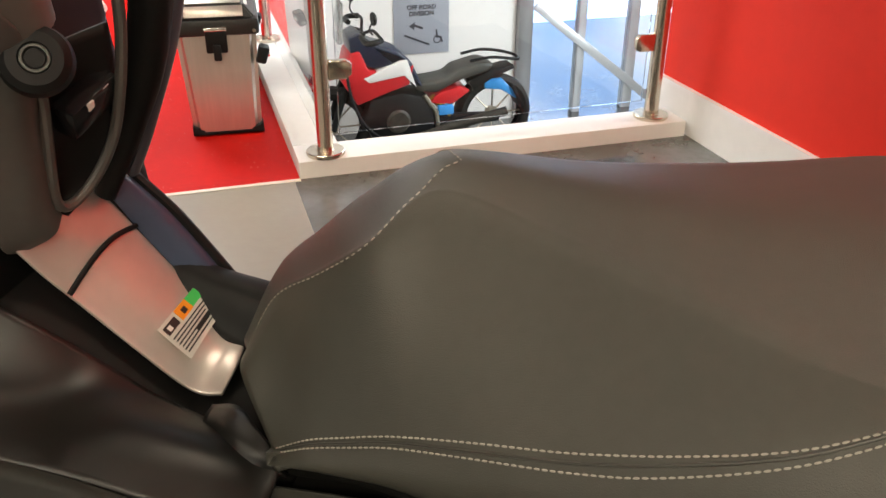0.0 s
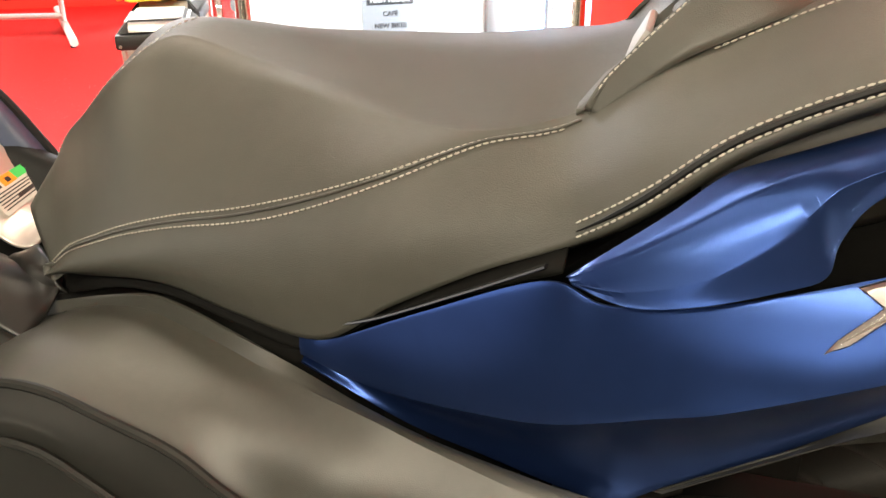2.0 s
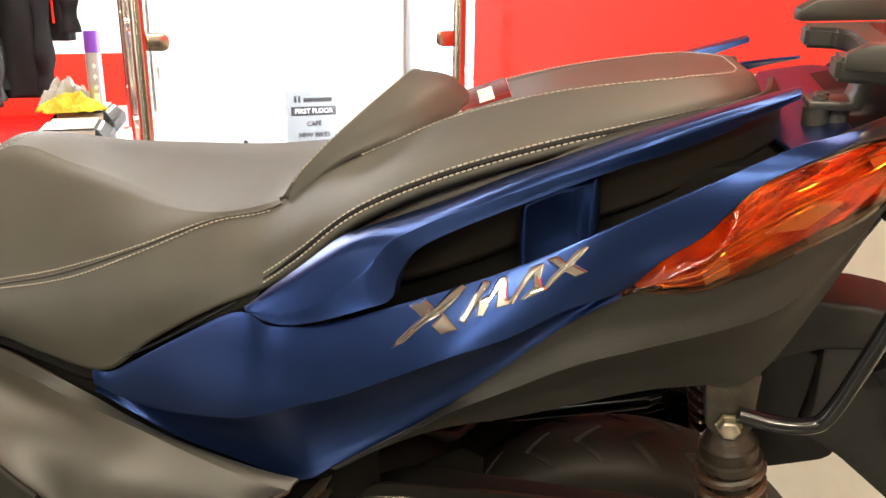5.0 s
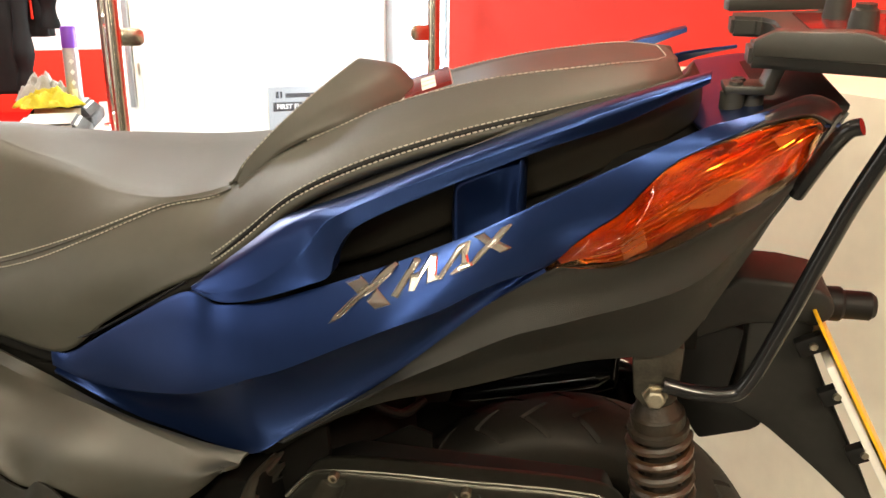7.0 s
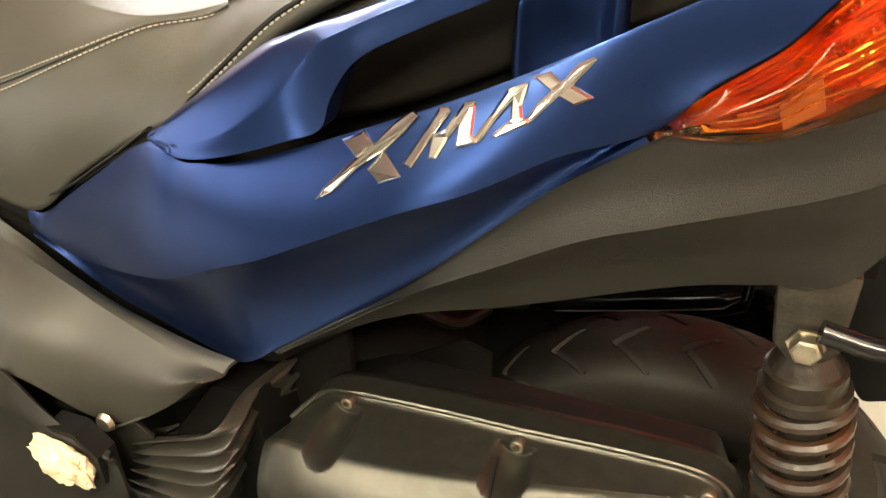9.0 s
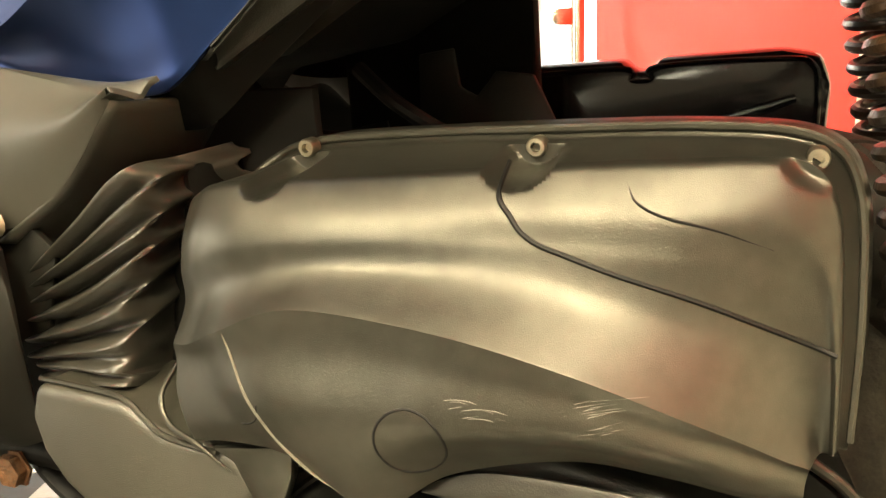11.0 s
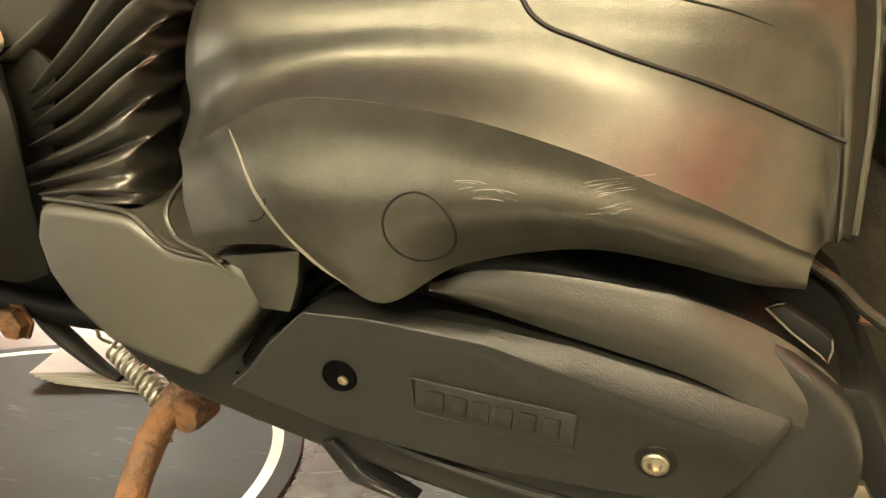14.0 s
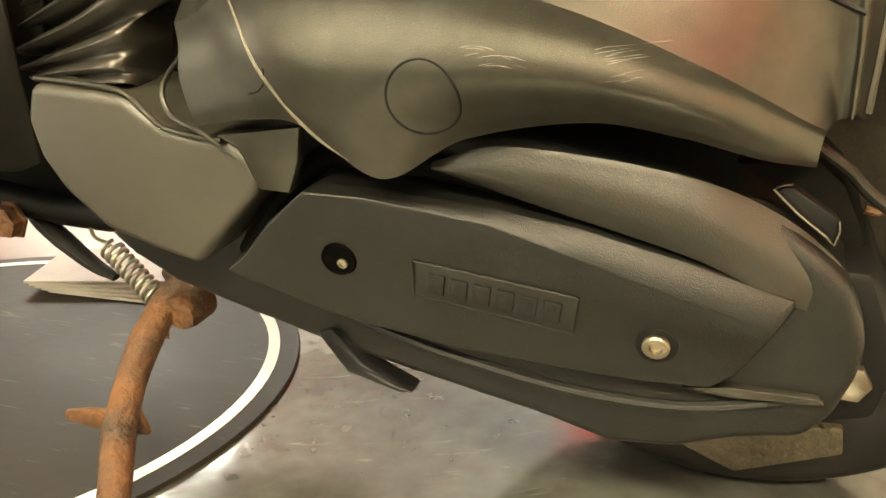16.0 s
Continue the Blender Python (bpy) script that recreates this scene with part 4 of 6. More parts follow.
# dark sheets added where the gaps should hold only shade
part("gap_sheet", prism_bm([(-.52, .37), (-.52, .49), (-.42, .555), (-.28, .555), (-.28, .37)], -.17, -.16, .002), VOID, scooter, "matt black sheet added to fill a shaded gap")
part("gap_sheet", prism_bm([(.04, .67), (.04, .73), (.15, .73), (.15, .67)], -.1, -.09, .002), VOID, scooter, "matt black sheet added to fill a shaded gap")
part("gap_sheet", prism_bm([(-.75, .57), (-.62, .52), (-.5, .49), (-.455, .45), (-.48, .38), (-.6, .35), (-.75, .38)], -.268, -.262, .001), FOOT, scooter, "dark sheet added to fill a shaded gap")
part("recess", moved(lathe_bm([(.0, .0), (.034, 0), (.038, -.004), (.044, -.004), (.044, .02), (0, .02)], "y", 8), Matrix.Translation((-.522, -.31, .44)) @ pose(0, 0, 0, 0, 22, 0)), BLACK, scooter, "dark recess in the foot board")
rag = bmesh.new()
bmesh.ops.create_icosphere(rag, subdivisions=4, radius=.028)
for v in rag.verts:
    k = noise.noise(v.co * 90) * .55 + noise.noise(v.co * 210 + Vector((3, 1, 2))) * .35
    v.co *= 1 + k * .55
    v.co = Vector((v.co.x * 1.25 - .002, v.co.y * .5, v.co.z * .85))
part("packing", moved(rag, Matrix.Translation((-.524, -.318, .442)) @ pose(0, 0, 0, 0, 25, 0)), mat("crumpled_cream_plastic", (.75, .66, .45), .35, bump=.5, bump_scale=120, vary=.2, vary_scale=40), scooter, "crumpled cream plastic stuffed in a recess")
part("cover_clip", moved(lathe_bm([(0, -.004), (.008, -.003), (.011, .002), (0, .002)], "y", 12), Matrix.Translation((-.492, -.286, .475))), BOLT, scooter)

# rubber bellows
RIBM = mat("satin_black_rubber", (.038, .036, .03), .28, spec=1.0, bump=.15, bump_scale=300, vary=.15, vary_scale=9)
BL = [(-.495, -.264, .427), (-.496, -.264, .417), (-.498, -.264, .405), (-.506, -.264, .390), (-.514, -.264, .373), (-.513, -.264, .359), (-.505, -.264, .353), (-.505, -.264, .342)]
BM = [(-.414, -.284, .478), (-.420, -.284, .456), (-.425, -.284, .438), (-.430, -.284, .418), (-.438, -.284, .396), (-.443, -.284, .377), (-.441, -.284, .365), (-.441, -.284, .354)]
BK = [(-.353, -.294, .517), (-.343, -.294, .501), (-.350, -.294, .474), (-.360, -.294, .454), (-.375, -.294, .421), (-.379, -.294, .395), (-.387, -.294, .372), (-.384, -.294, .361)]
BE = [(-.357, -.235, .516), (-.355, -.235, .500), (-.357, -.235, .478), (-.366, -.235, .455), (-.375, -.235, .431), (-.381, -.235, .401), (-.391, -.235, .359), (-.395, -.235, .339)]
ribs = []
for k in range(8):
    ridge = [Vector(q) for q in (BL[k], BM[k], BK[k], BE[k])]
    ridge = cat([ridge[0] + Vector((.014, .03, 0))] + ridge + [ridge[3] + Vector((.012, .05, .002))], 48)
    if k:
        deep = 1 if k < 6 else .45
        for f, d in ((.14, .001), (.32, .006), (.5, .016), (.66, .0165), (.84, .005)):
            ribs += [[a.lerp(b, f) + Vector((d * .7 if i < 14 else d * .2, d, 0)) * deep for i, (a, b) in enumerate(zip(last, ridge))]]
    ribs += [ridge]
    last = ridge
rows = surf(ribs, 64, 42 * 5 + 1)
part("bellows", grid_bm(rows, (0, -1, 0)), RIBM, scooter, "dark ribbed rubber bellows", thick=.002, sharp=60)
part("bellows_core", prism_bm([(-.46, .43), (-.4, .51), (-.35, .51), (-.34, .34), (-.46, .36)], -.235, -.14, .008), VOID, scooter)

# air filter case
R0 = [(-.31, -.2, .49), (-.29, -.18, .512), (-.25, -.18, .524), (-.17, -.178, .528), (-.1, -.178, .53), (0, -.174, .53), (.064, -.172, .522), (.088, -.175, .49), (.092, -.19, .42), (.086, -.21, .35)]
R1 = [(-.317, -.225, .486), (-.292, -.206, .508), (-.256, -.207, .52), (-.17, -.206, .525), (-.1, -.205, .526), (0, -.199, .526), (.06, -.195, .518), (.082, -.196, .488), (.086, -.21, .42), (.083, -.228, .35)]
R2 = [(-.318, -.266, .496), (-.3, -.268, .504), (-.262, -.27, .5075), (-.19, -.266, .511), (-.12, -.257, .5135), (-.02, -.236, .515), (.05, -.218, .511), (.072, -.214, .486), (.077, -.228, .42), (.077, -.243, .355)]
R3 = [(-.32, -.29, .45), (-.3, -.297, .462), (-.262, -.302, .474), (-.18, -.297, .48), (-.1, -.283, .476), (-.02, -.266, .468), (.03, -.249, .46), (.06, -.238, .44), (.07, -.24, .4), (.072, -.247, .353)]
R4 = [(-.322, -.306, .405), (-.302, -.315, .41), (-.266, -.327, .427), (-.215, -.327, .444), (-.13, -.3255, .437), (-.06, -.314, .416), (0, -.296, .388), (.03, -.28, .37), (.05, -.269, .357), (.063, -.262, .35)]
R5 = [(-.322, -.31, .372), (-.28, -.323, .385), (-.236, -.339, .391), (-.18, -.3405, .385), (-.12, -.334, .386), (-.055, -.318, .382), (.005, -.297, .364), (.033, -.281, .352), (.05, -.27, .345), (.061, -.262, .34)]
R6 = [(-.312, -.312, .34), (-.26, -.326, .352), (-.218, -.335, .353), (-.172, -.329, .323), (-.125, -.314, .346), (-.06, -.299, .356), (-.01, -.288, .348), (.03, -.277, .336), (.05, -.267, .331), (.06, -.262, .329)]
FACE = surf([R2, between(R2, R3, .12, (0, -.0045, .001)), between(R2, R3, .55, (0, -.006, 0)), R3, between(R3, R4, .5, (0, .008, 0)), R4], 360, 76, firm)
FACE2 = surf([R4, between(R4, R5, .4, (0, .002, 0)), R5, between(R5, R6, .6, (0, -.002, 0)), R6], 360, 30)


def dent(grid):
    """Scallops round the cover's screws, pressed into the upper edge."""
    for r in grid:
        for p in r:
            for cx, cz, rad in ((-.258, .516, .021), (-.097, .522, .023), (.068, .519, .03)):
                d = math.hypot(p.x - cx, max(0, cz - p.z) * 1.1)
                w = max(0, min(1, (rad - d) / (.34 * rad)))
                p.y += (max(p.y, -.216) - p.y) * w * w * (3 - 2 * w)
    return grid


def filter_bm():
    lip = surf([R0, R1], 360, 5)
    step = surf([R1, between(R1, R2, .12, (0, 0, -.003)), between(R1, R2, .88, (0, 0, -.0005)), R2], 360, 28, firm)
    bm = merged(grid_bm(lip, (0, 0, 1)), grid_bm(dent(step), (0, -1, 1)), grid_bm(dent(FACE), (0, -1, 0)), grid_bm(FACE2, (0, -1, 0)), grid_bm(surf([R6, shift(R6, 0, .03, .004)], 360, 4), (0, 0, -1)))
    bmesh.ops.remove_doubles(bm, verts=bm.verts, dist=3e-5)
    return bm


RIM = cat(shift(R1, 0, -.001, .002), 80)
case = part("air_filter_case", filter_bm(), GREYCASE, scooter, "satin grey air filter case with scratches and a long crack line", thick=.003, sharp=26)
part("case_rim", tube_bm(RIM, .0028, 8), GREYCASE, case, "raised grey rim of the filter case")
part("case_back", prism_bm([(-.3, .36), (-.3, .49), (-.25, .515), (.06, .515), (.075, .48), (.075, .35), (-.1, .36)], -.2, -.13, .008), BLACK, scooter)
crack = onto(FACE, [(-.111, .512), (-.104, .501), (-.096, .49), (-.09, .482), (-.08, .475), (-.065, .469), (-.037, .458), (0, .444), (.03, .43), (.06, .414), (.074, .408)], .0)
part("joint_line", tube_bm(cat(crack, 50), .0016, 6), BLACK, case, "dark joint line across the case")
part("joint_line", tube_bm(cat(onto(FACE, [(-.036, .505), (-.03, .495), (-.015, .487), (.012, .479), (.04, .467)], -.0004), 24), [.0004 + .0006 * math.sin(math.pi * i / 23) for i in range(24)], 6), BLACK, case)
EDGE = mat("worn_bright_edge", (.2, .19, .155), .35, metal=.5, bump=.6, bump_scale=400, vary=.3, vary_scale=60)
part("worn_edge", tube_bm(cat(onto(FACE2, [(-.264, .425), (-.256, .408), (-.246, .392), (-.236, .378), (-.222, .36), (-.207, .345), (-.19, .334)], -.0005), 30), [.0006 + .0011 * math.sin(math.pi * i / 29) for i in range(30)], 6), EDGE, case, "worn bright edge")
part("joint_line", tube_bm(cat(onto(FACE2, [(-.237, .387), (-.239, .378), (-.246, .372), (-.255, .369)], -.0003), 14), .0008, 6), BLACK, case)
cap_y = onto(FACE2, [(-.141, .374)])[0].y
capring = [(.0198 * math.cos(k * math.pi / 20) - .141, .0218 * math.sin(k * math.pi / 20) + .3735) for k in range(41)]
part("cap_groove", tube_bm(onto(FACE2, capring, -.0002), .0009, 6, caps=False), BLACK, case, "round plug outline")
SCRATCH = mat("pale_scratch", (.2, .195, .165), .5, vary=.4, vary_scale=200)
random.seed(11)
for k in range(26):
    low = k < 17
    x0, z0 = (-.056 + random.uniform(-.002, .012), .399 - .0012 * k + random.uniform(-.0003, .0003)) if low else (-.126 + .004 * (k - 17) * random.random(), .399 - .0012 * (k - 17))
    ln = random.uniform(.014, .038) if low else random.uniform(.018, .036)
    if low and 7 < k < 11:
        continue
    pts = [(x0 + ln * j / 6, z0 + (.0035 * j / 6 if low else .008 * (j / 6) * (1 - j / 6) * 2 - .003 * j / 6) + random.uniform(-.00006, .00006)) for j in range(7)]
    part("scratch", tube_bm(onto(FACE2, pts, -.0002), [.00005, .00016, .00026, .00022, .00026, .00014, .00005], 5), SCRATCH, case)
for bx, bz, by in ((-.258, .519, -.214), (-.097, .519, -.212), (.06, .511, -.205)):
    part("case_screw", moved(bolt_bm(.0064, .008, 16), Matrix.Translation((bx, by, bz))), BOLT, case, "zinc socket screw")
part("case_tab", prism_bm([(-.3, .335), (-.283, .327), (-.271, .3), (-.248, .3), (-.239, .322), (-.235, .345)], -.312, -.302, .002), GREYCASE, case)

# box added to darken a bright sliver behind the side panel
part("gap_box", box_bm(-.56, -.19, .47, -.43, -.08, .63, .006), VOID, scooter, "matt black box added to close a gap behind the panel")

# engine side cover
ENGCOVER = mat("grey_cover_plastic", (.045, .043, .034), .34, bump=1.2, bump_scale=1000, vary=.25, vary_scale=6, spec=.8)
CE = [(-.458, .36), (-.469, .333), (-.464, .305), (-.448, .28), (-.415, .253), (-.375, .242), (-.335, .234), (-.31, .26), (-.28, .29), (-.268, .307), (-.28, .322), (-.295, .333), (-.32, .332), (-.346, .336), (-.36, .345), (-.376, .355), (-.415, .358)]
part("engine_cover", prism_bm(CE, -.308, -.2, .018, 6), ENGCOVER, scooter, "satin grey engine side cover")
part("cover_rim", tube_bm(cat([(-.458, -.3, .362), (-.415, -.302, .361), (-.378, -.303, .357), (-.36, -.305, .345), (-.345, -.307, .336), (-.32, -.308, .332), (-.296, -.31, .331)], 30), .0022, 8), GREYCASE, scooter)
part("cover_fin", tube_bm(cat([(-.352, -.27, .375), (-.35, -.295, .36), (-.338, -.305, .344), (-.31, -.312, .336), (-.285, -.313, .32)], 20), [.002] * 14 + [.002 - .0003 * i for i in range(6)], 8), GREYCASE, scooter)

# belt cover and case
BC = [(-.309, .238), (-.292, .252), (-.271, .276), (-.236, .304), (-.225, .307), (-.194, .306), (-.117, .297), (-.067, .288), (-.004, .27), (.059, .249), (.06, .243), (.048, .218), (.035, .196), (.017, .184), (-.03, .183), (-.071, .186), (-.148, .193), (-.23, .21)]


def tilted(bm, deep=-.28):
    """Lean what stands on the belt cover's face with it."""
    for v in bm.verts:
        if v.co.y < deep:
            v.co.y += -.009 + .1 * (v.co.x + .2) + .15 * (.306 - v.co.z)
    return bm


BCF = [(x + (.004 if x < -.25 else -.004 if x > .03 else 0), z) for x, z in BC]
BCF[4:11] = [(-.225, .303), (-.194, .302), (-.117, .29), (-.067, .272), (-.004, .25), (.044, .234), (.05, .23)]


def cover_bm():
    bm = bmesh.new()
    rings = [[bm.verts.new((x, y, z)) for x, z in o] for o, y in ((BC, -.25), (BC, -.293), (BCF, -.304))]
    bm.faces.new(rings[2])
    for a, b in zip(rings, rings[1:]):
        for i in range(len(a)):
            bm.faces.new((a[i - 1], a[i], b[i], b[i - 1]))
    bmesh.ops.recalc_face_normals(bm, faces=bm.faces)
    bmesh.ops.bevel(bm, geom=[e for e in bm.edges if all(v.co.y < -.28 for v in e.verts)], offset=.0008, segments=1, affect="EDGES")
    return bm


bcover = part("belt_cover", tilted(cover_bm()), CASE2, scooter, "dark plastic belt cover with a moulded nameplate")
NAMEPLATE = mat("recessed_nameplate", (.009, .009, .008), .5, bump=.3, bump_scale=1500, vary=.2)
part("nameplate", tilted(moved(box_bm(-.052, -.0012, -.0135, .052, .002, .0135, .0008), Matrix.Translation((-.1155, -.3042, .238)) @ pose(0, 0, 0, 0, 9.5, 0))), NAMEPLATE, bcover)
for ax, az, bx, bz in ((-.167, .26, -.063, .243), (-.169, .234, -.067, .216), (-.168, .26, -.169, .234), (-.063, .243, -.067, .216)):
    part("plate_border", tilted(tube_bm([(ax, -.3045, az), (bx, -.3045, bz)], .0011, 6)), CASE2, bcover)
for k in range(6):
    cx = -.153 + .0148 * k
    part("moulded_bar", tilted(moved(box_bm(-.0055, -.0012, -.0075, .0055, .001, .0075, .0007), Matrix.Translation((cx, -.3062, .244 - .0024 * k)) @ pose(0, 0, 0, 0, 9.5, 0))), CASE2, bcover)
# no hole is cut: a black disc paints its shade
part("screw_hole", tilted(moved(lathe_bm([(0, -.0012), (.0105, -.0012), (.0115, -.002), (.0125, .001)], "y", 28), Matrix.Translation((-.2185, -.3042, .256)))), mat("hole_shade_black", (.002, .002, .002), .95, spec=.02), bcover, "black disc standing for the shade in a screw hole")
part("cover_screw", tilted(moved(bolt_bm(.0036, .0015), Matrix.Translation((-.2155, -.3056, .2535)))), BOLT, bcover)
part("cover_screw", tilted(moved(bolt_bm(.0085, .005, 20), Matrix.Translation((-.0155, -.3035, .213)))), BOLT, bcover, "bright socket screw")
part("screw_seat", tilted(moved(lathe_bm([(.009, -.0005), (.0125, -.001), (.0135, .001)], "y", 28), Matrix.Translation((-.0155, -.304, .213)))), BLACK, bcover)
# black tube laid round the belt cover as the shade of its gap
part("cover_groove", tube_bm(cat([(-.318, -.268, .232), (-.3, -.27, .256), (-.279, -.272, .283), (-.244, -.272, .312), (-.224, -.272, .316), (-.194, -.27, .315), (-.117, -.268, .306), (-.067, -.264, .296), (-.02, -.258, .283)], 50), .0085, 10), VOID, scooter, "matt black tube for the shaded gap round the belt cover")
BCASE = [(-.462, .225), (-.44, .208), (-.401, .189), (-.33, .172), (-.255, .155), (-.194, .145), (-.14, .136), (-.095, .129), (-.046, .117), (.0, .124), (.035, .140), (.075, .15), (.09, .17), (.1, .2), (.101, .225), (.09, .255), (.07, .275), (.045, .295), (-.012, .321), (-.107, .336), (-.3, .33), (-.42, .3)]
part("belt_case", prism_bm(BCASE, -.262, -.12, .009, 3), CASE2, scooter, "dark grey belt case")
part("case_lip", tube_bm(cat([(-.34, -.262, .214), (-.26, -.264, .2), (-.22, -.27, .187), (-.15, -.274, .175), (-.07, -.275, .166), (.0, -.272, .166), (.05, -.262, .173), (.085, -.25, .18)], 40), .004, 8), CASE2, scooter)
part("case_fin", grid_bm(surf([[(-.152, -.3, .326), (-.107, -.293, .337), (-.012, -.275, .323), (.045, -.255, .297), (.085, -.24, .26), (.096, -.236, .23)], [(-.152, -.302, .322), (-.1, -.297, .318), (-.005, -.283, .298), (.05, -.268, .272), (.085, -.252, .245), (.096, -.242, .229)], [(-.152, -.295, .319), (-.09, -.288, .3), (0, -.275, .272), (.05, -.268, .248), (.08, -.255, .236), (.096, -.245, .228)]], 40, 12), (0, -1, 0)), mat("grey_fin_plastic", (.03, .029, .024), .36, bump=.8, bump_scale=1000, vary=.25, vary_scale=6), scooter, "grey curved fin over the belt case", thick=.004, bevel=.001)
part("case_insert", prism_bm([(0.040, 0.307), (0.045, 0.310), (0.050, 0.311), (0.073, 0.296), (0.078, 0.291), (0.079, 0.284), (0.076, 0.276), (0.072, 0.280)], -.246, -.235, .002), BLACK, scooter, "black window insert in the case")
part("insert_edge", tube_bm([(.050, -.247, .313), (.045, -.247, .312), (.040, -.247, .309), (.055, -.247, .295), (.071, -.247, .283), (.076, -.247, .278), (.078, -.247, .287), (.077, -.247, .293)], .0007, 6), EDGE, scooter, "thin pale line round the insert")
part("case_flap", prism_bm([(-.268, .17), (-.255, .175), (-.23, .15), (-.19, .133), (-.2, .13), (-.245, .14)], -.268, -.25, .002), GLOSS, scooter)
part("case_strip", prism_bm([(.0, .178), (.03, .184), (.08, .186), (.084, .182), (.03, .176)], -.268, -.258, .001), GREYCASE, scooter)
part("axle_bolt", moved(hex_bm(.013, .012), Matrix.Translation((.097, -.236, .187))), BOLT, scooter, "weathered axle bolt")
part("swing_arm", prism_bm([(.07, .26), (.1, .26), (.125, .2), (.115, .16), (.085, .15), (.075, .2)], -.24, -.12, .006), BLACK, scooter)
GUARD = mat("dusty_brown_alloy", (.11, .092, .062), .5, metal=.35, bump=1.2, bump_scale=120, vary=.5, vary_scale=30)
part("guard_plate", prism_bm([(-0.011, 0.024), (0.012, 0.015), (0.036, 0.006), (0.116, 0.044), (0.113, 0.068), (0.075, 0.063), (0.032, 0.053)], -.118, -.108, .002), GUARD, scooter, "dusty brown alloy guard plate")
# block added as the dark of the gap behind fin and filter case
part("case_gap_fill", prism_bm([(-0.020, 0.304), (0.064, 0.314), (0.081, 0.299), (0.096, 0.267), (0.105, 0.220), (0.096, 0.194), (0.054, 0.261), (-0.019, 0.281)], -.2, -.13, .004), VOID, scooter, "matt black block for the shaded gap behind the belt case")
part("brake_pipe", tube_bm(cat([(.062, -.200, .322), (.071, -.200, .316), (.082, -.200, .308), (.094, -.200, .296), (.110, -.200, .284)], 24), .0042, 10), GREYCASE, scooter, "grey curved pipe")
part("stand_plate", prism_bm([(0.103, 0.215), (0.108, 0.215), (0.126, 0.171), (0.134, 0.143), (0.118, 0.141)], -.156, -.15, .001), GUARD, scooter, "dusty brown stand plate")
part("cable_end", tube_bm(cat([(.097, -.160, .270), (.104, -.160, .269), (.115, -.160, .272)], 8), .003, 8), RUST, scooter, "rusty cable end")

# rear wheel
CX, CZ, NT = .004, .226, 720
prof = [(.172, -.05), (.19, -.064), (.212, -.072), (.236, -.072), (.25, -.067), (.259, -.058), (.266, -.046), (.2705, -.034), (.2735, -.022), (.2755, -.011), (.276, 0)]
prof = [(p.x, p.y) for p in cat([(r, h, 0) for r, h in prof + [(r, -h) for r, h in prof[-2::-1]]], 121)]


def groove(h, k):
    """True where the tread is cut: chevrons and a pair of lines round the tyre."""
    if abs(h) > .064 or abs(h) < .006:
        return False
    ph = (k / NT * 24 + abs(abs(h) - .032) * 17 + (.5 if h > 0 else 0)) % 1
    return ph < .085


bm = bmesh.new()
rings = []
for r, h in prof:
    rings.append([bm.verts.new((CX + (r - (.005 if groove(h, k) else 0)) * math.cos(2 * math.pi * k / NT), h, CZ + (r - (.005 if groove(h, k) else 0)) * math.sin(2 * math.pi * k / NT))) for k in range(NT)])
for i in range(len(rings) - 1):
    for k in range(NT):
        fc = bm.faces.new((rings[i][k], rings[i][(k + 1) % NT], rings[i + 1][(k + 1) % NT], rings[i + 1][k]))
        hm = (prof[i][1] + prof[i + 1][1]) / 2
        fc.material_index = 1 if groove(hm, k + .5) else 0
bmesh.ops.recalc_face_normals(bm, faces=bm.faces)
wheel = part("wheel", moved(lathe_bm([(.0, -.04), (.03, -.04), (.05, -.03), (.15, -.024), (.165, -.045), (.178, -.05), (.178, .05), (.165, .045), (.15, .024), (.05, .03), (.03, .04), (0, .04)], "y", 48), Matrix.Translation((CX, 0, CZ))), GRIME, scooter, "grimy alloy rear wheel")
wheel.matrix_local = pose(.012, -.018, -.003, -5.5, 0, 0)
tyre = part("tyre", bm, RUBBER, wheel, "worn black rubber tyre with a chevron tread", sharp=50)
tyre.data.materials.append(mat("dusty_groove", (.022, .019, .015), .85, vary=.4, vary_scale=20))
# black sheet added to hide the bright wall where shade belongs
part("gap_blocker", prism_bm([(-.42, .22), (-.42, .6), (-.3, .63), (-.2, .62), (-.198, .4), (.1, .38), (.1, .22)], .13, .15, .004), VOID, scooter, "matt black sheet added to close the view past the engine")
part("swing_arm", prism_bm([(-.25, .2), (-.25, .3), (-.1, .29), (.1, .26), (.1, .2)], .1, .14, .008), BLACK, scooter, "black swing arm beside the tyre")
# black plate put in as the shade before the tyre
part("tyre_gap_plate", prism_bm([(-.3, .44), (-.2, .5), (-.17, .49), (-.17, .3), (-.3, .3)], -.075, -.07, .001), VOID, scooter, "matt black plate filling the shade in front of the tyre")
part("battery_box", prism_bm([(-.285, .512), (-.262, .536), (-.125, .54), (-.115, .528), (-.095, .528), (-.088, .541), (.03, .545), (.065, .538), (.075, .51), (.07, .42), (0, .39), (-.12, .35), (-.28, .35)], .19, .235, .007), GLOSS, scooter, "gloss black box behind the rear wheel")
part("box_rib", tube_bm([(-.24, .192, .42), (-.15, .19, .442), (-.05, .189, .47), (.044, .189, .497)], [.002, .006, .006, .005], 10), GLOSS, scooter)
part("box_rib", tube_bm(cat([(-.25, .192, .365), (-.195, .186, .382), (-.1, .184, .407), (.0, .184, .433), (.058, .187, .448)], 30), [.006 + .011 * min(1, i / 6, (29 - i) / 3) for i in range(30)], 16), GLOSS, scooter)
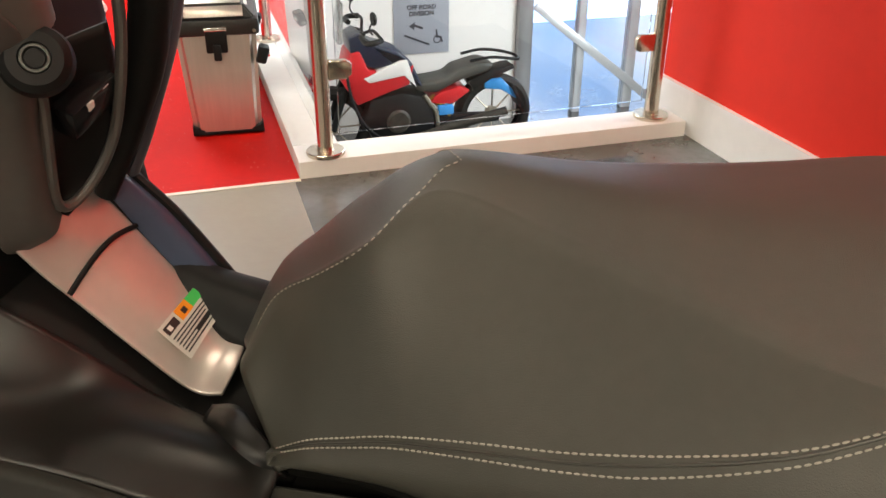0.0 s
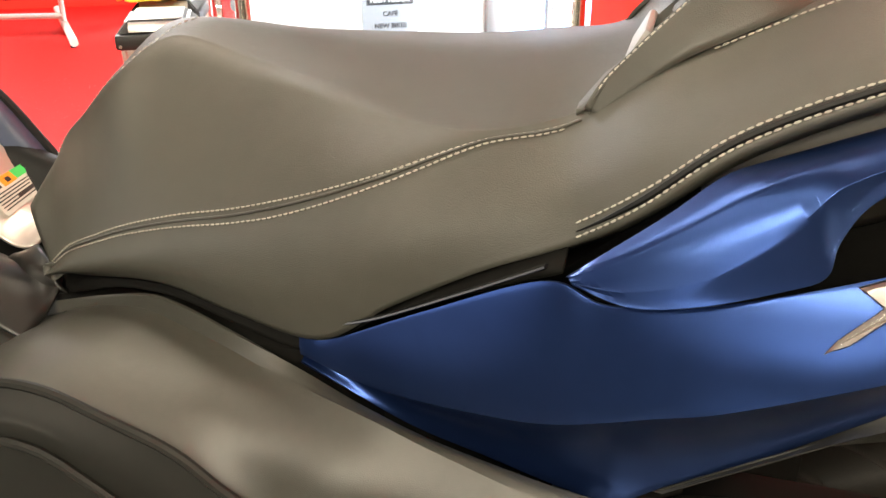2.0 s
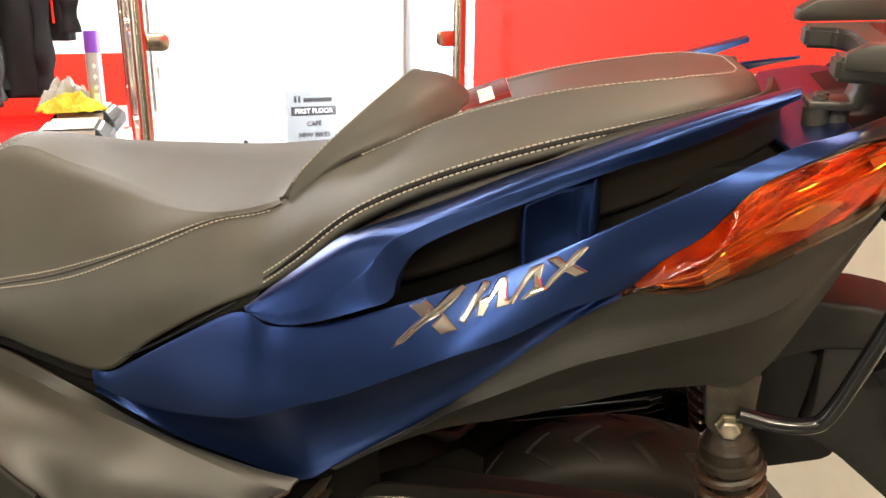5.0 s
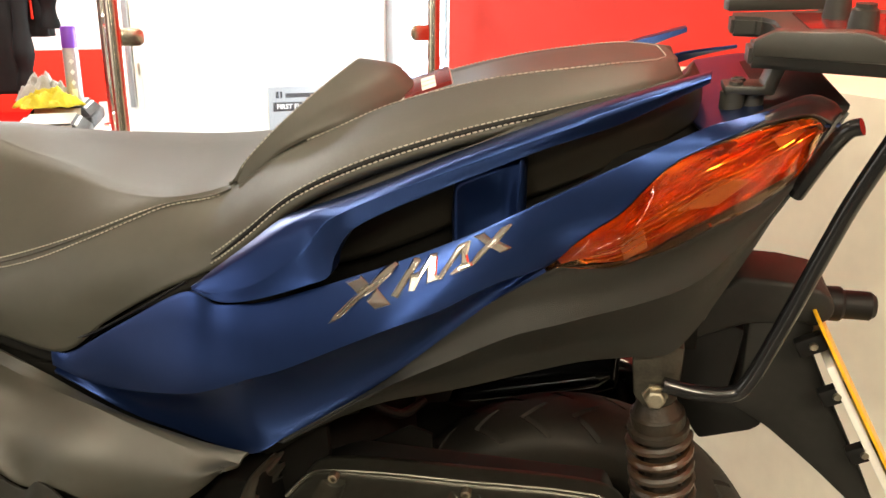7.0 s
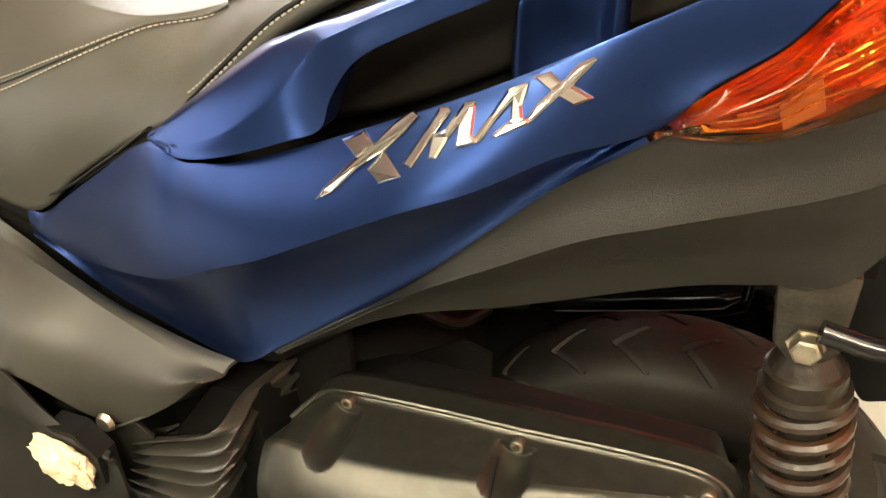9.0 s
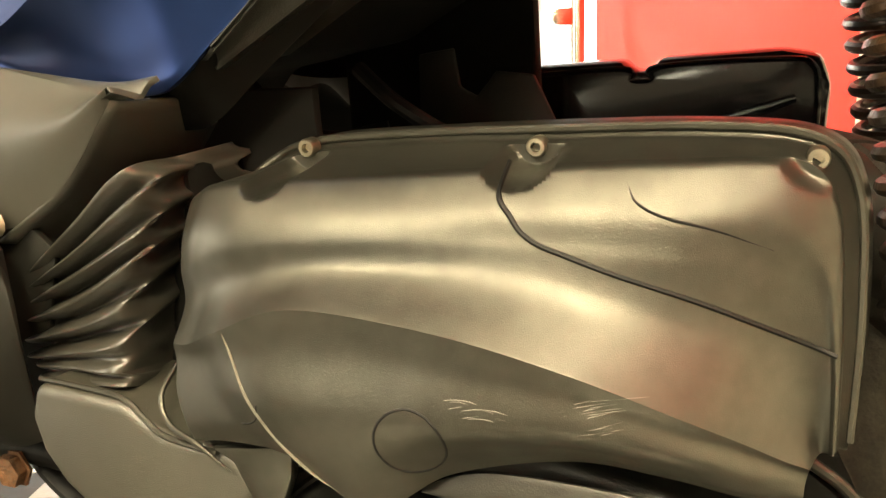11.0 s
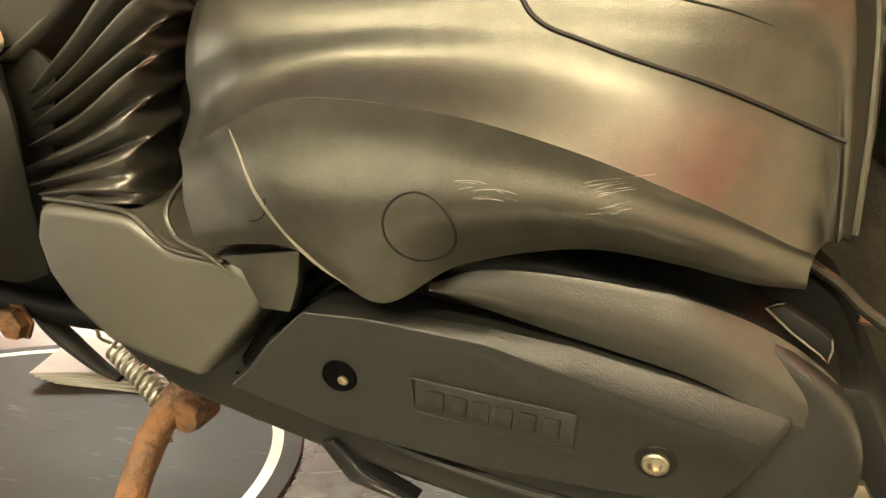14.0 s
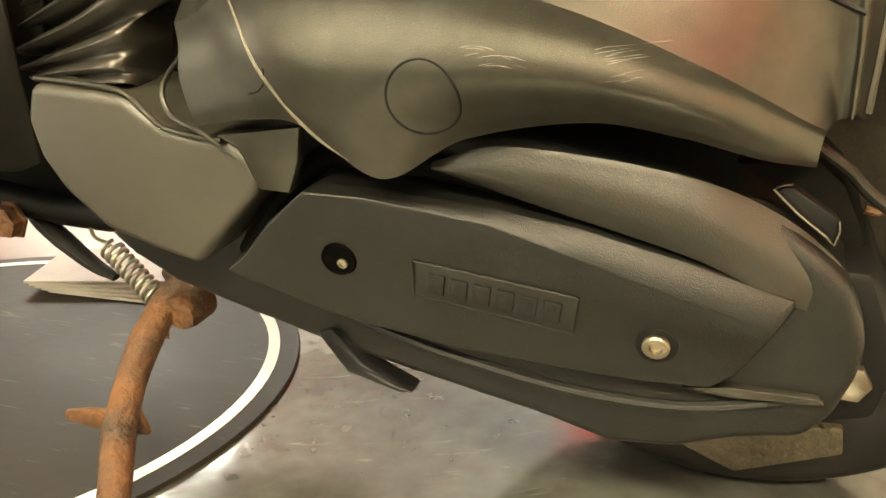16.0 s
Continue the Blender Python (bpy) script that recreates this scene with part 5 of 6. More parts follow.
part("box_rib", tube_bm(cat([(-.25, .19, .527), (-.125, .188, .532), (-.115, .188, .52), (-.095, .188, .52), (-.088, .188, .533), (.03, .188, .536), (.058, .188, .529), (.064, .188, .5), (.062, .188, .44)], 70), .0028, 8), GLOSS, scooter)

# made-up black block that keeps the view past the wheel dark
part("far_blocker", prism_bm([(-.2, .2), (-.2, .38), (-.05, .43), (.09, .442), (.125, .42), (.13, .25), (.1, .2)], .238, .33, .02, 3), GLOSS, scooter, "black block added beyond the wheel to hide the bright floor")

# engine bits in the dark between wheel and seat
# plain black block as the shade of the engine bay
part("engine_bay_fill", prism_bm([(-.44, .3), (-.4, .45), (-.32, .49), (-.27, .48), (-.24, .42), (-.24, .3)], -.13, .13, .02), VOID, scooter, "matt black block filling the shaded engine bay")
part("hose", tube_bm(cat([(-.46, -.1, .5), (-.42, -.13, .47), (-.38, -.15, .45), (-.36, -.15, .42)], 16), .0022, 6), GRIME, scooter)
part("hose", tube_bm(cat([(-.4, -.08, .55), (-.36, -.09, .52), (-.33, -.07, .5), (-.28, -.05, .505)], 20), .009, 10), BLACK, scooter)
part("hose", tube_bm(cat([(-.3, -.06, .56), (-.26, -.07, .53), (-.22, -.05, .5), (-.2, 0, .49)], 20), .007, 10), BLACK, scooter)
for cx, cz in ((-.335, .512), (-.327, .514)):
    part("hose_clip", moved(lathe_bm([(.004, -.0008), (.0055, -.0008), (.0055, .0008), (.004, .0008)], "y", 14), Matrix.Translation((cx, -.1, cz))), BOLT, scooter, "small wire hose clip")
part("hose_clip", tube_bm([(-.331, -.1, .508), (-.338, -.1, .497), (-.345, -.1, .488)], .0015, 6), BOLT, scooter)
part("cable_end", tube_bm(cat([(-.312, -.03, .505), (-.3, -.04, .498), (-.288, -.03, .5)], 8), .0025, 6), BOLT, scooter)
part("frame_plate", prism_bm([(-.33, .46), (-.325, .56), (-.285, .565), (-.28, .525), (-.262, .515), (-.248, .53), (-.24, .54), (-.2, .535), (-.17, .47), (-.19, .41), (-.24, .4), (-.27, .43)], .12, .126, .002), mat("dull_brown_plate", (.02, .017, .0145), .5, bump=.4, bump_scale=200, vary=.4, vary_scale=25), scooter, "dull brown frame plate")

# stand
STANDLINE = cat([(-.43, -.17, .152), (-.468, -.191, .136), (-.475, -.223, .112), (-.476, -.254, .083), (-.463, -.295, .053), (-.447, -.326, .025), (-.442, -.345, .0), (-.44, -.36, -.018)], 48)
stand = part("side_stand", tube_bm(STANDLINE, [.0145 + .0016 * math.sin(i * .5) * .3 for i in range(48)], 16), RUST, scooter, "rusty bent side stand")
part("stand_foot", moved(lathe_bm([(0, -.004), (.024, -.004), (.026, 0), (.022, .005), (0, .006)], "z", 20), Matrix.Translation((-.44, -.362, -.014)) @ pose(0, 0, 0, -6.5, 0, 0)), RUST, stand, "rusty stand foot")
part("stand_tang", prism_bm([(-.53, .047), (-.528, .056), (-.5, .064), (-.472, .068), (-.472, .046), (-.5, .044)], -.292, -.287, .0015), RUST, stand, "rusty stand tang")
part("stand_tang", prism_bm([(-.48, .03), (-.482, .06), (-.472, .072), (-.458, .06), (-.452, .045), (-.452, .036)], -.276, -.27, .002), RUST, stand, "rusty stand tang")
part("stand_wire", tube_bm(cat([(-.49, -.185, .122), (-.478, -.2, .112), (-.468, -.212, .098)], 10), .0022, 6), BOLT, stand)
part("stand_pivot", moved(lathe_bm([(0, -.02), (.016, -.02), (.018, -.012), (.018, .014), (0, .014)], "y", 14), Matrix.Translation((-.452, -.19, .125))), RUST, stand, "rusty stand pivot")
part("stand_bracket", prism_bm([(-.47, .11), (-.42, .16), (-.4, .2), (-.44, .21), (-.49, .15)], -.185, -.165, .004), RUST, stand)
part("stand_spring", coil_bm(Vector((-.585, -.15, .155)), Vector((-.5, -.17, .1)), .008, .095, 11, .0105, .0022), mat("dull_silver_spring", (.42, .4, .34), .4, metal=.8, vary=.3, vary_scale=50), scooter, "dull silver return spring")
part("stand_hook", tube_bm(cat([(-.6, -.15, .175), (-.598, -.15, .16), (-.585, -.15, .155), (-.578, -.15, .151)], 10), .0022, 6), BOLT, scooter)
part("foot_lever", tube_bm(cat([(-.7, -.13, .18), (-.66, -.15, .165), (-.6, -.16, .135), (-.565, -.165, .125)], 16), [.012] * 8 + [.011 - .0008 * i for i in range(8)], 10, squash=.6), BLACK, scooter, "black centre stand lever")
part("centre_stand", tube_bm([(-.72, -.16, .2), (-.66, -.14, .18), (-.58, -.14, .18), (-.48, -.14, .2)], .016, 12), BLACK, scooter, "black centre stand tube")
# plate added to stand for the shade behind the centre stand
part("underbody", prism_bm([(-.95, .18), (-.95, .4), (-.5, .4), (-.5, .22), (-.58, .2), (-.7, .17)], -.12, -.1, .004), VOID, scooter, "matt black plate filling the shade under the body")
part("stand_bolt", moved(hex_bm(.018, .016), Matrix.Translation((-.69, -.165, .175))), RUST, scooter, "rusty bolt")

# leg shield and tunnel
GLOVE = mat("warm_grey_plastic", (.14, .13, .12), .36, metal=.5, bump=.1, bump_scale=900, vary=.1)
TUNNELM = mat("satin_black_plastic", (.009, .0085, .0078), .36, spec=.45, bump=.3, bump_scale=900, vary=.25, vary_scale=8)
PL = [(-1.275, -.07, .8), (-1.258, -.06, .767), (-1.243, -.05, .729), (-1.223, -.04, .693), (-1.179, -.03, .634), (-1.13, -.02, .576), (-1.1, -.01, .568)]
PR = [(-1.272, .065, .785), (-1.252, .07, .753), (-1.238, .075, .727), (-1.226, .08, .701), (-1.185, .085, .639), (-1.144, .085, .592), (-1.113, .08, .58)]
TUN = surf([PL, between(PL, PR, .5, (.006, 0, .006)), PR], 40, 14)
tunnel = part("tunnel_cover", grid_bm(TUN, (1, 0, 1)), SILVER, scooter, "silver painted tunnel cover with a sticker", thick=.006, bevel=.002)
gr = [r[18] + Vector((.001, 0, .001)) for r in TUN]
part("cover_groove", tube_bm([p + Vector((.0, 0, .012 * math.sin(math.pi * i / 13))) for i, p in enumerate(gr)], .003, 8), BLACK, tunnel)
SA, SBq, SC, SD = Vector((-1.1737, -.0046, .6339)), Vector((-1.1774, .0743, .6324)), Vector((-1.1437, -.0004, .5966)), Vector((-1.1505, .0817, .5988))
NRM = (SBq - SA).cross(SC - SA).normalized()
if NRM.x < 0:
    NRM = -NRM


def stuck(u0, v0, u1, v1, lift):
    """A thin plate on the sticker; u across, v down."""
    def q(u, v):
        return SA.lerp(SBq, u).lerp(SC.lerp(SD, u), v)
    bm = bmesh.new()
    a = [bm.verts.new(q(u, v) + NRM * lift) for u, v in ((u0, v0), (u1, v0), (u1, v1), (u0, v1))]
    b = [bm.verts.new(q(u, v) + NRM * (lift - .0006)) for u, v in ((u0, v0), (u1, v0), (u1, v1), (u0, v1))]
    bm.faces.new(a)
    for i in range(4):
        bm.faces.new((a[i - 1], b[i - 1], b[i], a[i]))
    bmesh.ops.recalc_face_normals(bm, faces=bm.faces)
    return bm


INK = mat("black_ink", (.02, .02, .02), .4)
sticker = part("sticker", stuck(0, 0, 1, 1, 0.0080), mat("sticker_paper", (.62, .6, .55), .5), tunnel, "small printed label with green and orange fields", smooth=False)
part("sticker_field", stuck(.42, .0, .72, .32, 0.0088), mat("orange_print", (.9, .3, .02), .4), sticker, "orange field", smooth=False)
part("sticker_field", stuck(.72, 0, 1, .3, 0.0088), mat("green_print", (.05, .55, .12), .4), sticker, "green field", smooth=False)
part("sticker_mark", stuck(.52, .1, .62, .25, 0.0092), INK, sticker, smooth=False)
part("sticker_mark", stuck(.06, .08, .36, .3, 0.0088), INK, sticker, smooth=False)
part("sticker_mark", stuck(.12, .13, .2, .26, 0.0092), WHITE, sticker, smooth=False)
for k in range(6):
    part("print_bar", stuck(.06 + .01 * (k % 2), .4 + .09 * k, .93 - .05 * (k % 3), .435 + .09 * k, 0.0088), INK, sticker, smooth=False)
part("sticker_mark", stuck(.45, .7, .9, .78, 0.0090), INK, sticker, smooth=False)

# cockpit edge round the tunnel
KNEE = [(-1.247, .07, .757), (-1.226, .08, .701), (-1.191, .085, .646), (-1.16, .09, .599), (-1.112, .08, .584), (-1.077, .06, .602)]
KOUT = [(-1.249, .11, .757), (-1.209, .115, .71), (-1.179, .12, .661), (-1.149, .12, .617), (-1.12, .11, .609), (-1.085, .09, .627)]
part("knee_trim", grid_bm(surf([KNEE, between(KNEE, KOUT, .5, (.008, 0, .008)), KOUT], 30, 10), (1, 0, 1)), mat("blue_grey_plastic", (.05, .066, .115), .32, bump=.1, bump_scale=900, vary=.1), scooter, "blue-grey inner fairing trim", thick=.008, bevel=.002)
part("knee_edge", tube_bm(cat(shift(KOUT, 0, .008, -.004)[:4], 20), .007, 8), BLACK, scooter)
arch = cat([(-1.242, 0.06, 0.76), (-1.231, 0.07, 0.787), (-1.211, 0.08, 0.828), (-1.189, 0.085, 0.872), (-1.171, 0.09, 0.913), (-1.159, 0.09, 0.945), (-1.147, 0.09, 0.983)], 30)
part("fairing_arch", tube_bm(arch, [.014 + .011 * min(1, i / 16) for i in range(30)], 14, squash=.8), BLACK, scooter, "thick black fairing edge")
part("fairing_edge", tube_bm(cat([(-1.236, 0.105, 0.764), (-1.211, 0.105, 0.805), (-1.183, 0.11, 0.861), (-1.157, 0.11, 0.912), (-1.139, 0.11, 0.956), (-1.128, 0.11, 0.984)], 24), .0095, 12, squash=.6), mat("blue_grey_edge", (.07, .075, .095), .28, vary=.1), scooter, "blue-grey fairing edge")
g1 = [(-1.142, -0.12, 1.042), (-1.184, -0.1, 0.959), (-1.229, -0.085, 0.871), (-1.263, -0.07, 0.773), (-1.261, -0.05, 0.753)]
g2 = [(-1.174, -0.045, 0.952), (-1.189, -0.042, 0.919), (-1.203, -0.038, 0.872), (-1.218, -0.032, 0.813), (-1.223, -0.022, 0.788)]
g3 = [(-1.169, 0.045, 0.96), (-1.174, 0.04, 0.901), (-1.186, 0.03, 0.846), (-1.205, 0.012, 0.806), (-1.221, -0.02, 0.787)]
part("glovebox", grid_bm(surf([g1, between(g1, g2, .5, (.014, 0, 0)), g2], 24, 14), (1, 0, 0)), GLOVE, scooter, "warm grey glovebox panel", thick=.004, bevel=.003)
part("key_panel", grid_bm(surf([shift(g2, -.004, .002), between(g2, g3, .5, (-.014, 0, 0)), g3], 24, 12), (1, 0, 0)), BLACK, scooter, "dark recessed key panel", thick=.004)
part("panel_rim", tube_bm(cat([(-1.139, 0.03, 0.997), (-1.15, 0.035, 0.954), (-1.165, 0.035, 0.904), (-1.182, 0.03, 0.855), (-1.2, 0.015, 0.818), (-1.215, -0.005, 0.797), (-1.22, -0.022, 0.797), (-1.218, -0.03, 0.815), (-1.203, -0.035, 0.865), (-1.19, -0.038, 0.912), (-1.186, -0.04, 0.934)], 60), .0055, 10), GLOVE, scooter, "warm grey rim round the key panel")
part("switch", moved(box_bm(-.012, -.034, -.017, .014, .034, .017, .006), Matrix.Translation((-1.186, 0.008, 0.897)) @ pose(0, 0, 0, 14, 20, 0)), GLOSS, scooter, "black rocker switch")
for dy in (-.012, .012):
    part("switch_mark", moved(box_bm(-.001, -.004, -.004, .001, .004, .004), Matrix.Translation((-1.170, dy + 0.008, 0.903 + dy * .25)) @ pose(0, 0, 0, 14, 20, 0)), WHITE, scooter)
LOCK = Matrix.Translation((-1.1430, -0.0780, 0.9750)) @ pose(0, 0, 0, -28, 0, 42) @ Matrix.Scale(.8, 4)
lock = part("ignition_lock", moved(lathe_bm([(0, .03), (.032, .03), (.036, .012), (.033, -.002), (.026, -.008), (.0155, -.009), (.0145, -.005), (.0095, -.005), (.009, -.008), (0, -.008)], "y", 32), LOCK), BLACK, scooter, "round dark ignition lock")
part("lock_ring", moved(lathe_bm([(.0098, -.005), (.0112, -.0095), (.0136, -.0095), (.015, -.006)], "y", 28), LOCK), mat("dull_lock_ring", (.03, .034, .03), .4, metal=.3), lock)
part("lock_shroud", tube_bm([(-1.174, -.06, .993), (-1.172, -.066, 1.02), (-1.161, -.085, 1.124)], [.034, .036, .032], 24), GLOVE, scooter, "shiny grey shroud above the ignition lock")
t1 = [(-1.3, -.1, .74), (-1.25, -.09, .71), (-1.2, -.07, .655), (-1.15, -.055, .6), (-1.1, -.05, .575), (-1.04, -.07, .585), (-.985, -.1, .585)]
t2 = [(-1.3, -.17, .7), (-1.25, -.15, .67), (-1.2, -.13, .645), (-1.15, -.12, .635), (-1.1, -.12, .625), (-1.04, -.12, .6), (-.985, -.13, .565)]
t3 = [(-1.3, -.24, .71), (-1.25, -.22, .68), (-1.2, -.21, .655), (-1.15, -.2, .64), (-1.1, -.19, .62), (-1.04, -.175, .585), (-.985, -.17, .555)]
t4 = [(-1.3, -.3, .45), (-1.25, -.3, .43), (-1.2, -.3, .42), (-1.15, -.3, .42), (-1.1, -.3, .43), (-1.04, -.29, .45), (-.985, -.28, .5)]
part("tunnel_side", grid_bm(surf([t1, t2, t3], 40, 20), (0, -1, 1)), TUNNELM, scooter, "satin black tunnel side", thick=.004)
part("tunnel_side", grid_bm(surf([shift(t3, 0, -.002), between(t3, t4, .5, (0, -.02, .02)), t4], 40, 16), (0, -1, 1)), FOOT, scooter, "dark plastic foot well side", thick=.004)
part("tunnel_side", grid_bm(surf([flip(t1), flip(t2), flip(t4)], 30, 14), (0, 1, 1)), BLACK, scooter, thick=.004)
part("tunnel_core", prism_bm([(-1.32, .74), (-1.26, .7), (-1.14, .555), (-.98, .55), (-.98, .3), (-1.32, .3)], -.1, .1, .01), BLACK, scooter)
part("tunnel_tip", grid_bm(surf([[(-1.1, -.03, .572), (-1.05, -.05, .6), (-1.0, -.09, .6)], [(-1.09, -.06, .585), (-1.04, -.085, .6), (-.985, -.105, .585)], [(-1.08, -.09, .58), (-1.03, -.11, .58), (-.978, -.1, .572)]], 14, 8), (0, -1, 1)), TUNNELM, scooter, thick=.004)
part("front_fairing", prism_bm([(-1.28, .3), (-1.28, .98), (-1.34, 1.05), (-1.5, .95), (-1.62, .7), (-1.6, .4), (-1.5, .3)], -.2, .2, .03, 3), BLACK, scooter, "black inner front fairing")


# ---- things round the scooter ----
BRUSHED = mat("warm_brushed_steel", (0.62, 0.56, 0.46), 0.24, metal=1.0, vary=0.12, vary_scale=8, bump=0.15, bump_scale=60, stretch=(1, 1, 0.02))
ALUBOX = mat("bare_aluminium_sheet", (0.66, 0.62, 0.56), 0.34, metal=0.9, vary=0.12, vary_scale=5, bump=0.12, bump_scale=90, stretch=(1, 1, 0.08))

# glass railing on the kerb
for pu, pv in ((.10, .055), (1.36, .08), (.09, 1.65), (.09, 3.2)):
    post = thing("railing_post", "round brushed steel railing post bolted to the white kerb", "railing post", ROOM @ Matrix.Translation((pu, pv, .06)), "posts of the glass railing")
    part("tube", tube_bm([(0, 0, .012), (0, 0, .98)], .027, 28), BRUSHED, post)
    part("flange", lathe_bm([(0, 0), (.064, 0), (.066, .003), (.066, .013), (.063, .016), (.03, .016), (.0285, .02), (0, .02)], "z", 36), BRUSHED, post, "round steel floor flange")
    for h in (.29, .8):
        along_u = pv < .5
        sides = ((1,) if pu < .5 else (-1,)) if along_u else (1, -1)
        for sd in sides:
            clip = prism_bm([(.0, -.032), (.06, -.032), (.078, -.018), (.078, .018), (.06, .032), (.0, .032)], -.014, .014, .004)
            turn = pose(0, 0, 0, 0, 0, 0 if sd > 0 else 180) if along_u else pose(0, 0, 0, 0, 0, 90 * sd)
            part("glass_clip", moved(clip, Matrix.Translation((0, 0, h)) @ turn @ Matrix.Translation((.024, 0, 0))), BRUSHED, post, "D-shaped steel glass clip")
for lo, hi in (((.15, .05), (1.31, .076)), ((.086, 1.7), (.094, 3.15)), ((.086, .11), (.094, 1.6))):
    du, dv = hi[0] - lo[0], hi[1] - lo[1]
    ln = math.hypot(du, dv)
    bm = box_bm(0, -.005, .07, ln, .005, .96, .0015)
    g = solid("glass_pane", bm, CLEAR, "clear glass pane of the railing held by steel clips", "glass pane", ROOM @ Matrix.Translation((lo[0], lo[1], .06)) @ pose(0, 0, 0, 0, 0, math.degrees(math.atan2(dv, du))), "panes of the glass railing", smooth=False)
    g.visible_shadow = False
for a, b in (((.10, .055), (1.36, .08)), ((.09, .055), (.09, 3.2))):
    solid("handrail", tube_bm([(a[0], a[1], 1.06), (b[0], b[1], 1.06)], .024, 20), BRUSHED, "round brushed steel handrail on the railing posts", "handrail", ROOM)

# direction sign on the white wall
SIGNM = mat("pale_grey_sign", (.34, .36, .4), .3, vary=.04, vary_scale=3)
SIGNINK = mat("dark_sign_ink", (.05, .05, .06), .4)
sign = thing("direction_sign", "pale grey direction sign with dark lettering on the white wall", "sign", ROOM @ Matrix.Translation((1.47, 4.615, -.9)))
part("board", box_bm(0, -.006, 0, .51, 0, 1.03, .002), SIGNM, sign)


def lettering(text, u, z, size, material, parent):
    data = bpy.data.curves.new("lettering", "FONT")
    data.body, data.size, data.align_x, data.align_y, data.extrude, data.offset = text, size, "CENTER", "CENTER", .0012, .0016
    tmp = bpy.data.objects.new("tmp", data)
    me = bpy.data.meshes.new_from_object(tmp)
    bpy.data.objects.remove(tmp)
    me.transform(Matrix.Translation((u, -.0085, z)) @ pose(0, 0, 0, 90, 0, 0))
    me.materials.append(material)
    ob = new("lettering", me)
    ob.parent = parent
    return ob


part("title_bar", box_bm(.04, -.009, .8, .47, -.006, .885, .001), SIGNINK, sign, "dark bar behind the title")
data_white = mat("white_lettering", (.8, .8, .8), .4)
t = lettering("FIRST FLOOR", .255, .842, .062, data_white, sign)
t.location = (0, -.003, 0)
for text, z in (("CAFÉ", .72), ("NEW BIKES", .615), ("USED BIKES", .51), ("OFF ROAD", .41), ("DIVISION", .355)):
    lettering(text, .255, z, .06 if z > .42 else .055, SIGNINK, sign)
for u0, u1 in ((.07, .095), (.11, .13), (.16, .43)):
    part("logo_bar", box_bm(u0, -.008, .925, u1, -.006, .985 if u0 < .15 else .965), SIGNINK, sign)
arrow = [(.14, .25), (.2, .29), (.19, .265), (.27, .235), (.265, .215), (.19, .243), (.185, .215)]
part("arrow", prism_bm(arrow, -.009, -.006), SIGNINK, sign, "dark arrow")
part("ramp_line", prism_bm([(.09, .165), (.1, .18), (.33, .085), (.32, .07)], -.009, -.006), SIGNINK, sign)
part("wheel_symbol", moved(lathe_bm([(.028, -.009), (.036, -.009), (.036, -.006), (.028, -.006), (.028, -.009)], "y", 24), Matrix.Translation((.4, 0, .12))), SIGNINK, sign)
part("symbol_stroke", prism_bm([(.385, .21), (.4, .21), (.405, .15), (.44, .145), (.455, .095), (.44, .09), (.43, .13), (.39, .135)], -.0092, -.0062), SIGNINK, sign)

# door frame on the far wall
frame_ = thing("door_1", "cream door frame edge with small hinges on the white wall", "door", ROOM, kind="structure")
part("jamb", box_bm(.26, 4.56, 0.0, .30, 4.62, 2.1, .004), ALU, frame_)
part("jamb", box_bm(.32, 4.57, 0.0, .37, 4.62, 2.1, .004), CREAM, frame_)
for h in (.33, 1.05, 1.8):
    part("hinge", box_bm(.345, 4.555, h - .05, .365, 4.57, h + .05, .003), BOLT, frame_)


